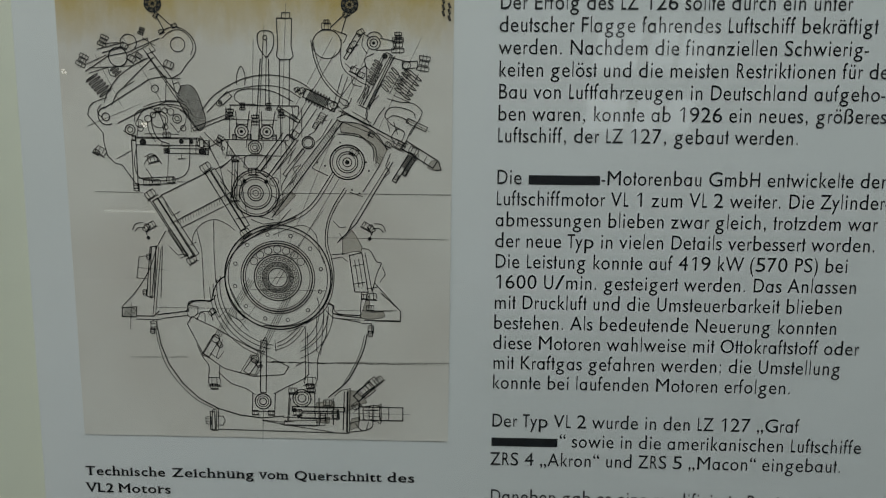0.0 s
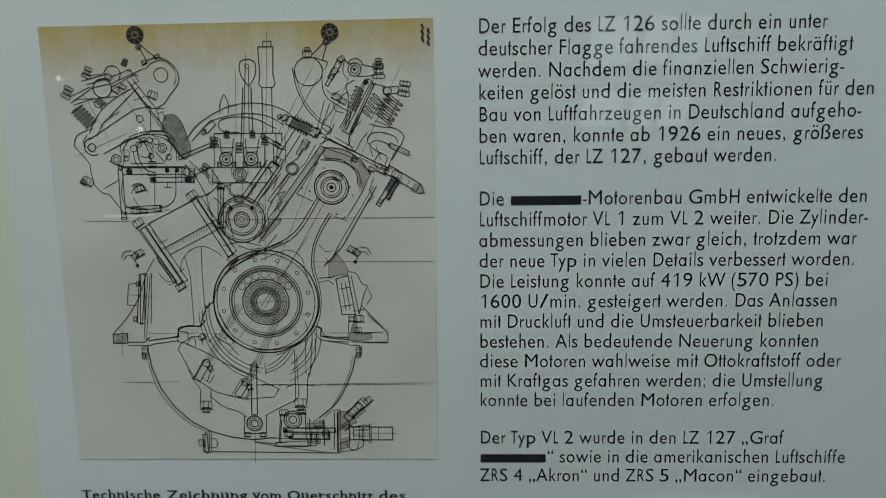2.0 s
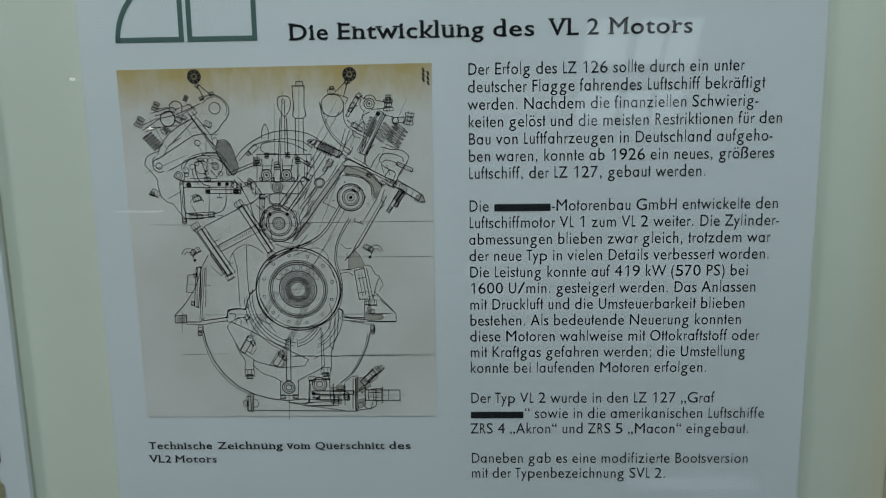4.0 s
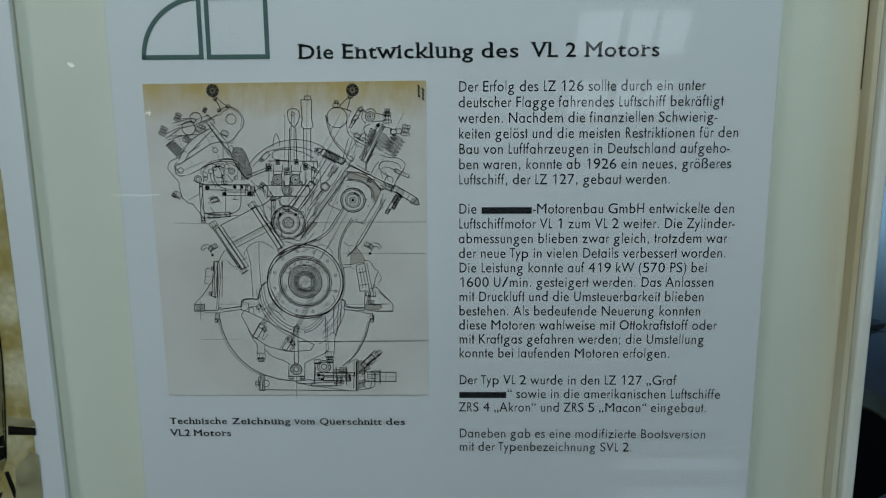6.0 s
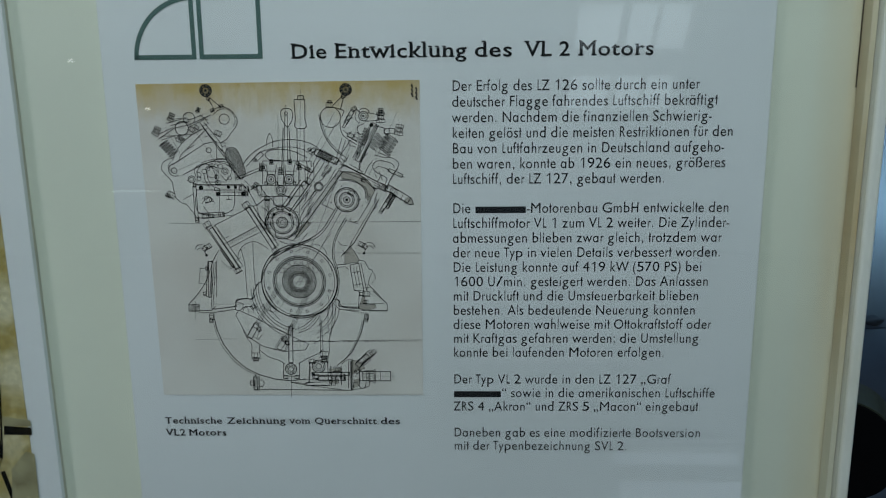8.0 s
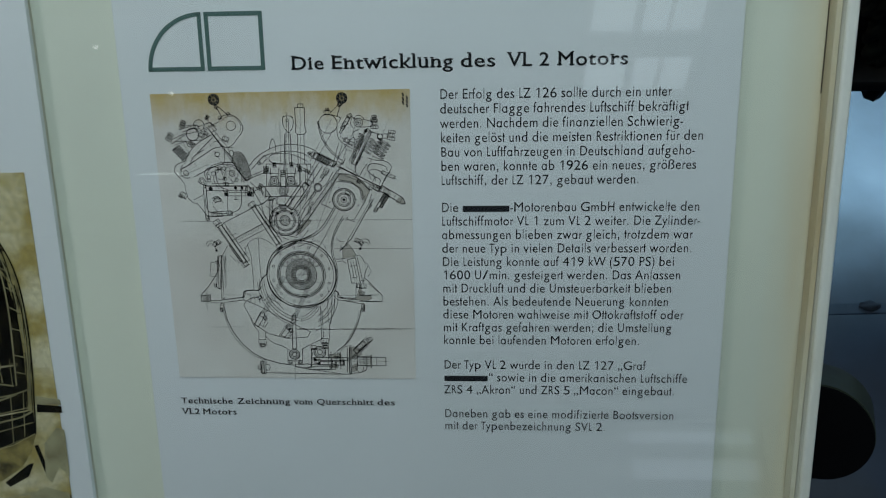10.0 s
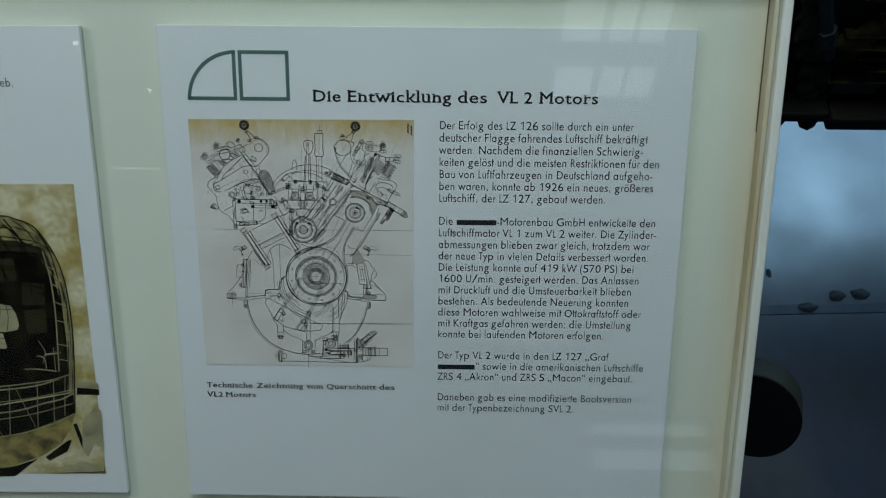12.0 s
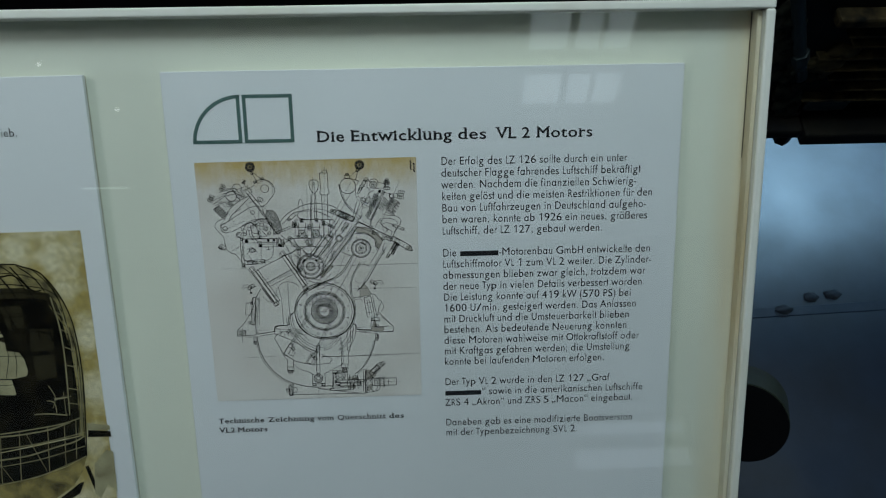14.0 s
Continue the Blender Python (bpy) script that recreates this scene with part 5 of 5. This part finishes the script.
# ---- the panel with the photograph ----
left = card("information_panel", -1.151, -0.4515, -0.3385, 0.3390, "white information panel with a sepia photograph of a latticed gondola",
            pose(-0.45, 0, 0, 0, 0, 0.5) @ pose(0.4525, 0, 0))
for text, right, base in (("asbetrieb,", -0.5460, 0.2610), ("werk", -0.5830, 0.2447), ("en", -0.6115, 0.1468)):
    text_line(text, right - sum(letter_shape(ch)[2] for ch in text), base, left)
SEPIA = material("sepia_print", (0.46, 0.355, 0.115), 0.5, 0.5, 130, 24, 0.03, 300, second=(0.78, 0.71, 0.47), amount=0.6)
photo = part("photograph", box(-1.105, -0.4815, -0.3065, 0.1308, 0.0003, 0.0007), SEPIA, left, "sepia photograph of a round latticed gondola")
PHOTO_TONES = {
    "dark": material("photo_black", (0.003, 0.0025, 0.0015), 0.5, 0.5, 60, 30, 0.0, second=(0.020, 0.016, 0.007), amount=0.4, spec=0.1),
    "mid": material("photo_shade", (0.42, 0.35, 0.14), 0.5, 0.5, 90, 40, 0.0, second=(0.09, 0.075, 0.035), amount=0.5),
    "hull": material("photo_hull", (0.38, 0.30, 0.10), 0.5, 0.5, 90, 38, 0.0, second=(0.06, 0.047, 0.018), amount=0.5),
    "light": material("photo_light", (0.46, 0.42, 0.25), 0.5, 0.5, 80, 40, 0.0, second=(0.22, 0.19, 0.10), amount=0.4),
    "grey": material("photo_grey", (0.035, 0.030, 0.015), 0.5, 0.3, 60, 20, 0.0, spec=0.1),
    "rail": material("photo_rail", (0.36, 0.32, 0.17), 0.5, 0.4, 90, 30, 0.0),
}
areas = {k: Pen() for k in ("dark", "mid", "hull", "light", "grey")}
ribs, rails = Pen(), Pen()


def photo_area(tone_name, *v):
    pts = pairs(v)
    turn = sum(a[0] * b[1] - b[0] * a[1] for a, b in zip(pts, pts[1:] + pts[:1]))
    areas[tone_name].face(pts if turn > 0 else pts[::-1])


def dark_rib(w, *v):
    ribs.path(smooth(pairs(v)), w)


def pale_rail(w, *v):
    rails.path(smooth(pairs(v)), w)


photo_area('dark', -696.5, 32.3, -573.5, 35.8, -541.8, 28.6, -525.0, -1.5, -517.4, -42.5, -516.8, -94.9, -519.6, -148.6, -524.5, -176.0, -577.0, -185.7, -736.3, -215.3)
photo_area('mid', -688.0, 85.1, -591.0, 86.7, -567.4, 82.0, -545.9, 73.2, -529.2, 52.0, -516.2, 23.8, -508.7, -9.8, -506.1, -59.7, -507.9, -112.6, -514.4, -185.1, -522.8, -176.0, -516.8, -94.9, -517.4, -42.5, -525.0, -1.5, -541.8, 28.6, -573.5, 35.8, -696.5, 32.3)
photo_area('hull', -744.2, -264.5, -664.1, -254.0, -592.6, -240.0, -547.3, -224.5, -517.1, -209.2, -525.9, -233.6, -542.4, -256.5, -570.9, -275.9, -617.0, -293.8, -671.0, -302.1, -751.1, -306.9)
photo_area('dark', -735.1, -207.8, -656.5, -201.4, -586.1, -189.5, -515.9, -175.9, -516.9, -207.3, -547.2, -223.5, -592.4, -239.1, -663.9, -253.1, -744.1, -263.5)
photo_area('dark', -509.8, -167.6, -477.7, -170.0, -477.8, -179.2, -511.1, -178.6)
photo_area('grey', -693.0, 53.9, -571.4, 51.6, -536.9, 42.0, -522.0, 17.1, -522.3, 0.2, -541.8, 28.6, -573.5, 35.8, -696.5, 32.3)
photo_area('grey', -571.1, -8.7, -538.4, -10.1, -540.7, -42.7, -574.0, -43.0)
photo_area('grey', -573.2, -49.9, -541.3, -47.9, -542.5, -84.5, -571.2, -86.6)
photo_area('grey', -607.7, 24.7, -576.4, 26.6, -577.5, -7.1, -600.8, -9.0)
photo_area('grey', -529.5, -59.9, -519.3, -58.1, -522.6, -130.6, -533.2, -134.3)
photo_area('grey', -706.0, -27.0, -631.4, -26.3, -609.3, -22.7, -604.4, -34.7, -708.0, -39.1)
photo_area('light', -510.2, -155.8, -477.6, -160.9, -477.5, -168.2, -510.6, -166.7)
photo_area('dark', -751.1, -306.9, -671.1, -303.1, -617.2, -294.7, -580.4, -281.8, -619.3, -311.3, -752.3, -314.7)
photo_area('dark', -521.6, -226.1, -516.2, -224.1, -506.6, -263.7, -512.1, -265.7)
photo_area('dark', -569.6, -279.7, -533.3, -252.6, -526.1, -250.6, -535.2, -269.8, -563.3, -285.4)
photo_area('light', -689.6, -22.5, -614.7, -25.5, -608.3, -28.7, -607.7, -40.6, -590.5, -43.2, -584.6, -54.6, -582.1, -72.3, -585.6, -79.7, -602.8, -82.8, -699.8, -81.7)
photo_area('grey', -696.3, -61.6, -620.9, -65.4, -584.4, -71.5, -583.2, -73.0, -621.4, -68.4, -696.8, -64.5)
photo_area('light', -625.6, -84.1, -607.3, -84.8, -603.6, -106.6, -606.7, -108.4, -630.9, -106.6)
photo_area('light', -628.5, 16.1, -621.7, 17.9, -608.9, -19.3, -617.4, -21.1)
photo_area('dark', -715.3, -84.4, -631.5, -85.4, -638.1, -108.5, -720.1, -114.6)
photo_area('light', -551.2, -114.8, -525.4, -110.9, -525.8, -114.5, -551.6, -118.3)
photo_area('light', -507.3, -222.2, -487.6, -199.6, -477.7, -203.2, -479.3, -269.2, -491.9, -255.9, -504.8, -279.0, -512.5, -269.5)
photo_area('light', -538.3, -296.7, -514.2, -284.9, -483.6, -294.2, -482.6, -301.9, -539.2, -304.5)
photo_area('grey', -539.2, -304.5, -482.1, -296.1, -481.1, -303.8, -565.9, -306.8)
photo_area('light', -583.3, -305.0, -528.9, -290.8, -538.3, -296.7)
dark_rib(1.71, -688.0, 85.1, -591.0, 86.7, -567.4, 82.0, -545.9, 73.2, -529.2, 52.0, -516.2, 23.8, -508.7, -9.8, -506.1, -59.7, -507.9, -112.6, -514.4, -185.1, -517.1, -209.2)
dark_rib(1.14, -692.2, 58.9, -603.0, 58.0, -571.0, 54.9, -540.9, 48.6, -520.0, 33.8)
dark_rib(1.14, -696.1, 34.8, -573.5, 35.8, -541.8, 28.6, -521.5, 7.0)
dark_rib(1.14, -699.7, 12.2, -592.7, 14.8, -544.3, 8.5, -516.7, -8.2)
dark_rib(1.04, -703.8, -13.3, -579.4, -8.8, -538.4, -10.1, -511.9, -23.5)
dark_rib(1.04, -583.9, -43.1, -542.4, -42.7, -507.9, -45.8)
dark_rib(1.04, -555.9, -84.7, -530.7, -84.4, -507.4, -86.0)
dark_rib(1.04, -551.2, -114.8, -510.2, -110.8)
dark_rib(1.23, -599.1, 85.8, -579.0, 68.0, -564.8, 40.1, -559.1, 8.3, -558.5, -25.7)
dark_rib(1.23, -631.4, 85.6, -614.2, 71.0, -601.2, 48.1, -594.8, 23.1, -594.2, -8.9)
dark_rib(1.23, -575.3, 83.6, -553.5, 64.9, -539.1, 37.0, -532.2, 0.1, -532.4, -42.6)
dark_rib(1.33, -555.0, 78.0, -535.2, 55.2, -522.6, 25.4, -517.7, -16.7, -518.8, -68.5, -524.3, -130.6)
dark_rib(1.23, -664.0, 83.7, -645.7, 65.8, -634.7, 41.1, -631.4, 7.7)
dark_rib(0.95, -526.9, 17.0, -522.1, -25.3, -525.9, -86.1, -532.2, -139.7)
dark_rib(0.95, -508.8, -25.2, -513.5, -94.9, -522.8, -176.0)
dark_rib(0.95, -689.8, 73.7, -584.8, 72.9, -545.8, 61.7)
dark_rib(0.85, -709.3, -47.7, -601.3, -48.4, -583.4, -51.7)
dark_rib(0.85, -607.4, -21.0, -606.5, -50.2, -614.2, -81.7)
dark_rib(0.76, -597.0, -41.5, -596.2, -60.5, -600.7, -81.6)
dark_rib(0.85, -629.1, -92.4, -603.9, -92.2)
dark_rib(0.95, -694.3, 45.6, -572.3, 45.0, -531.0, 37.0)
dark_rib(1.14, -515.1, -8.2, -509.5, -59.7, -512.5, -130.5, -516.9, -185.1)
dark_rib(1.04, -544.3, 73.2, -527.1, 42.1, -519.0, 0.2, -521.1, -59.8, -528.8, -139.7)
dark_rib(0.95, -548.5, -25.6, -511.1, -30.4)
dark_rib(0.95, -552.8, -60.1, -508.4, -65.0)
dark_rib(0.95, -540.8, -98.7, -507.2, -98.3)
pale_rail(1.90, -730.3, -178.1, -652.0, -170.0, -599.9, -164.0, -547.7, -156.2, -510.7, -144.9)
pale_rail(1.52, -734.2, -202.2, -655.4, -194.0, -585.6, -185.8, -513.6, -170.4)
pale_rail(1.33, -738.1, -226.5, -659.5, -221.9, -589.0, -211.8, -517.8, -192.5)
pale_rail(1.14, -742.7, -254.9, -663.5, -250.2, -592.3, -238.1, -517.9, -209.2)
pale_rail(1.23, -636.8, -171.7, -646.1, -250.1)
pale_rail(1.23, -608.7, -165.9, -617.4, -244.1)
pale_rail(1.23, -567.0, -160.0, -574.2, -232.3)
pale_rail(1.23, -542.6, -156.1, -548.8, -222.6)
pale_rail(1.23, -524.9, -150.5, -532.2, -213.1)
pale_rail(0.95, -599.1, -171.3, -577.5, -230.4)
pale_rail(0.95, -655.7, -195.8, -628.1, -246.1)
pale_rail(0.95, -687.4, -177.7, -669.0, -252.2)
pale_rail(0.95, -536.6, -105.7, -537.5, -141.6)
pale_rail(0.95, -557.2, -95.3, -549.3, -113.0, -554.9, -130.9)
pale_rail(1.33, -521.0, -176.0, -512.5, -130.5, -507.8, -59.7, -509.5, -16.7)
pale_rail(2.0, -535.2, 37.0, -528.9, -3.2, -527.5, -47.6, -529.7, -96.5, -532.5, -142.4)
pale_rail(1.6, -527.3, 27.7, -518.0, -10.9, -513.7, -55.6, -512.8, -101.0, -514.9, -143.2)
pale_rail(1.4, -531.5, 15.2, -522.0, 9.3)
pale_rail(1.4, -528.2, -10.5, -517.7, -16.5)
pale_rail(1.4, -527.7, -36.4, -515.4, -42.5)
pale_rail(1.4, -528.4, -64.4, -513.7, -68.7)
pale_rail(1.4, -530.6, -100.2, -513.5, -104.0)
pale_rail(1.4, -531.6, -123.2, -513.8, -127.0)
pale_rail(2.2, -583.3, -139.4, -562.1, -139.2, -536.0, -142.3)
pale_rail(1.4, -562.7, -118.7, -554.1, -120.3, -550.6, -128.1, -550.6, -137.8)
pale_rail(2.4, -637.8, -172.8, -605.5, -170.4, -565.7, -164.3, -534.1, -154.0)
pale_rail(2.4, -643.6, -210.1, -599.9, -204.2, -558.9, -192.2, -533.0, -185.5, -515.7, -176.4)
dark_rib(2.2, -615.4, 34.6, -584.9, 34.2, -554.4, 34.1, -536.3, 29.8)
dark_rib(2.2, -619.2, 10.5, -588.6, 10.1, -557.8, 10.7, -539.6, 6.4)
dark_rib(2.2, -623.1, -13.4, -592.3, -13.9, -561.2, -12.9, -543.0, -17.3)
dark_rib(2.0, -599.9, 68.6, -579.6, 69.0, -559.1, 47.9, -545.6, 47.4)
dark_rib(2.0, -584.3, 82.2, -567.8, 57.9, -555.4, 26.9, -545.7, -0.7, -541.1, -28.5)
dark_rib(2.0, -600.0, 67.9, -586.5, 46.1, -574.0, 16.8, -568.2, -1.7)
dark_rib(2.0, -605.0, 36.0, -595.4, 10.3, -583.4, -23.1)

for k, (tone_name, label) in enumerate((("mid", "brown glazed upper shell"), ("dark", "black interior and shadows"), ("hull", "brown lower hull"), ("grey", "grey shaded bands"),
                                        ("light", "pale engine nacelle and ground"))):
    areas[tone_name].put("photo_" + tone_name, PHOTO_TONES[tone_name], 0.0009 + 0.0001 * k, label, photo)
ribs.put("lattice_ribs", PHOTO_TONES["dark"], 0.0015, "black lattice ribs of the gondola", photo)
rails.put("gondola_rails", PHOTO_TONES["rail"], 0.0016, "pale railing of the gondola", photo)

# ---- ceiling lamps ----
BULB = glowing("lamp_glow", (1.0, 0.97, 0.9), 5.0)
TUBE = glowing("tube_glow", (0.9, 1.0, 0.97), 1.6)


def ceiling_spot(x, y):
    lamp = empty("ceiling_lamp", pose(x, y, CEIL), "small round ceiling lamp, switched on", "lamp", "ceiling lamps")
    part("housing", rod((0, 0, -0.03), (0, 0, -0.002), 0.030, 0.027, 24), STEEL, lamp)
    part("bulb", rod((0, 0, -0.037), (0, 0, -0.03), 0.012, 0.016, 24), BULB, lamp, "glowing round lens")


ceiling_spot(-1.78, -2.11)
ceiling_spot(-2.09, -1.77)
tube = empty("tube_lamp", pose(-2.09, -2.79, CEIL), "slim ceiling tube lamp, dimly lit", "lamp", "ceiling lamps")
part("housing", box(-0.18, 0.18, -0.025, 0.025, -0.025, -0.002, 0.004, 1), STEEL, tube)
part("tube", rod((-0.16, 0, -0.033), (0.16, 0, -0.033), 0.008, None, 12), TUBE, tube, "glowing tube")

# ---- engine ----
OILY = material("oily_cast_metal", (0.005, 0.005, 0.006), 0.6, 0.5, 18, 6, 0.6, 40, second=(0.020, 0.017, 0.010), amount=0.35, spec=0.2)
RUSTY = material("rusty_rib", (0.085, 0.062, 0.026), 0.75, 0.5, 30, 22, 0.5, 60, second=(0.008, 0.007, 0.006), amount=0.6, spec=0.2)
MOSSY = material("green_brown_crust", (0.032, 0.035, 0.024), 0.8, 0.5, 40, 30, 0.6, 80, second=(0.008, 0.008, 0.008), amount=0.5, spec=0.2)
BLUE = material("blue_grey_paint", (0.020, 0.038, 0.044), 0.45, 0.3, 25, 8, 0.2, 60, second=(0.02, 0.024, 0.026), amount=0.4)
engine = empty("aircraft_engine", pose(0.353, 0.639, 0.677) @ Matrix.Scale(0.86, 4), "dark oily cast-metal aircraft engine with rusty ribs on a stand", "engine")
part("crankcase", box(-1.9, 1.9, -0.22, 0.24, 0.035, 0.95, 0.03, 3), OILY, engine)
bm = box(0.43, 1.9, -0.285, 0.24, -0.003, 0.036, 0.006, 2)
part("sump_flange", bm, OILY, engine)
part("sump_flange", box(-1.9, 0.425, -0.28, 0.24, 0.016, 0.046, 0.008, 2), OILY, engine)
random.seed(5)
for x, y, r, drop in ((0.397, -0.262, 0.018, 0.010), (0.595, -0.262, 0.014, 0.012), (0.86, -0.26, 0.018, 0.018), (0.335, -0.262, 0.012, 0.004)):
    bm = rod((x, y, -drop), (x, y, 0.02), r, r * 1.05, 6)
    rod((x, y, -drop * 1.35), (x, y, -drop), r * 0.5, r * 0.6, 12, bm=bm)
    part("drain_nut", bm, OILY, engine)
# Cooling ribs and the plate above them.
part("rib_plate", box(0.36, 1.5, -0.252, -0.218, 0.325, 0.350, 0.006, 2), RUSTY, engine, "rusty rib plate")
for k in range(7):
    x0 = 0.40 + 0.02 * ((k * 3) % 4) - 0.012 * k * 0.5
    part("rib", box(x0, 1.5, -0.245 + 0.002 * (k % 3), -0.218, 0.100 + 0.032 * k, 0.105 + 0.032 * k, 0.002, 1), RUSTY, engine)
# Cast bosses down the corner of the block.
for k in range(9):
    bm = bmesh.new()
    bmesh.ops.create_icosphere(bm, subdivisions=3, radius=0.020 + 0.006 * random.random(),
                               matrix=Matrix.LocRotScale((0.385 - 0.0155 * k + 0.012 * random.random(), -0.232, 0.05 + 0.038 * k), None, (1.2, 0.5, 1.45)))
    for v in bm.verts:
        v.co += Vector((1, 1, 1)) * 0.010 * noise.noise(v.co * 85) + Vector((1, 0.6, 1)) * 0.008 * noise.noise(v.co * 38)
    part("cast_boss", bm, MOSSY, engine, "greenish crusted boss", smooth=True)
for x, z, s in ((0.405, 0.20, 0.030), (0.43, 0.235, 0.024), (0.40, 0.165, 0.02)):
    bm = bmesh.new()
    bmesh.ops.create_icosphere(bm, subdivisions=3, radius=s, matrix=Matrix.LocRotScale((x, -0.225, z), None, (1.4, 0.6, 0.9)))
    for v in bm.verts:
        v.co += Vector((1, 0.5, 1)) * 0.010 * noise.noise(v.co * 45)
    part("rust_crust", bm, RUSTY, engine, "yellow-brown crusted deposit", smooth=True)
bm = rod((0.347, -0.24, 0.213), (0.235, -0.24, 0.45), 0.013, None, 20)
rod((0.347, -0.24, 0.213), (0.372, -0.225, 0.165), 0.013, 0.016, 20, bm=bm)
rod((0.340, -0.24, 0.228), (0.329, -0.24, 0.251), 0.019, None, 6, bm=bm)
part("coolant_pipe", bm, BLUE, engine, "blue-grey painted pipe")
part("cover_plate", box(0.42, 0.52, -0.236, -0.219, 0.055, 0.10, 0.008, 2), BLUE, engine, "blue-grey cover plate")
# Upper housings behind the case.
for x in (-1.35, -0.75, -0.15, 0.75, 1.35):
    bm = rod((x, -0.02, 0.93), (x, -0.02, 1.28), 0.16, 0.15, 32)
    for k in range(5):
        rod((x, -0.02, 0.98 + 0.06 * k), (x, -0.02, 0.99 + 0.06 * k), 0.18, None, 32, bm=bm)
    part("cylinder_barrel", bm, OILY, engine)
for x in (-1.6, 1.7):
    part("stand_leg", box(x - 0.05, x + 0.05, -0.20, 0.22, -0.7867, 0.03, 0.006, 1), STEEL, engine, "dark steel stand leg")

# ---- round drum beside the case ----
DRUM = material("dark_green_paint", (0.040, 0.048, 0.034), 0.45, 0.35, 30, 9, 0.2, 60, second=(0.025, 0.024, 0.02), amount=0.4)
RUBBER = material("black_rubber", (0.003, 0.003, 0.004), 0.8, 0.2, 40, 9, 0.1, spec=0.08)
face, axis = Vector((0.571, -0.095, 0.501)), Vector((-0.400, -0.619, 0.676)).normalized()
drum = empty("round_drum", pose(face.x, face.y, 0.0), "black-faced round drum with a worn green rim on a post", "drum")
centre = Vector((0, 0, face.z))
bm = rod(centre - axis * 0.088, centre, 0.0790, 0.0780, 64)
bmesh.ops.bevel(bm, geom=[e for e in bm.edges if e.calc_face_angle(0) > 0.8], offset=0.004, segments=2, affect="EDGES")
part("rim", bm, DRUM, drum, "worn green painted rim")
part("face", rod(centre, centre + axis * 0.0025, 0.0769, 0.0759, 64), RUBBER, drum, "matt black face")
foot = centre - axis * 0.055
part("post", rod((foot.x, foot.y, 0.0), foot, 0.030, None, 20), RUBBER, drum, "black post")
part("base", rod((foot.x, foot.y, 0.0), (foot.x, foot.y, 0.015), 0.09, 0.08, 32), RUBBER, drum, "black round base")

# ---- marks and rubble on the floor ----
DIRT = material("grey_rubble", (0.045, 0.062, 0.088), 0.85, 0.4, 60, 20, 0.5, 120, second=(0.07, 0.08, 0.09), amount=0.4)
DUST = material("dusty_strip", (0.028, 0.046, 0.084), 0.48, 0.4, 30, 7, 0.3, 40, second=(0.040, 0.058, 0.092), amount=0.5)


def rubble(x, y, sx, sy, sz, label):
    bm = bmesh.new()
    bmesh.ops.create_icosphere(bm, subdivisions=3, radius=1.0)
    for v in bm.verts:
        v.co *= 1 + 0.35 * noise.noise(v.co * 1.7 + Vector((x * 9, y * 7, 0)))
        v.co = Vector((v.co.x * sx, v.co.y * sy, max(v.co.z, -0.12) * sz))
    low = min(v.co.z for v in bm.verts)
    ob = link_mesh("rubble_lump", bm, DIRT, None, "", pose(x, y, -low - 0.0005), True)
    tagged(ob, label, "rubble", "rubble lumps on the floor")


rubble(0.969, 0.324, 0.024, 0.013, 0.015, "small grey pointed lump of rubble on the floor")
rubble(1.053, 0.360, 0.019, 0.015, 0.011, "small grey rounded lump of rubble on the floor")
rubble(1.115, 0.366, 0.024, 0.014, 0.011, "small grey rounded lump of rubble on the floor")
rubble(0.886, 0.423, 0.007, 0.012, 0.003, "dark thin chip lying on the floor")
bm = box(0.2, 2.6, 0.272, 0.300, -0.001, 0.0022, 0.002, 2)
bm.transform(pose(0, 0, 0, 0, 0, 2.0))
tagged(link_mesh("floor_joint", bm, DUST), "dusty raised joint strip across the floor", "joint strip", kind="structure")
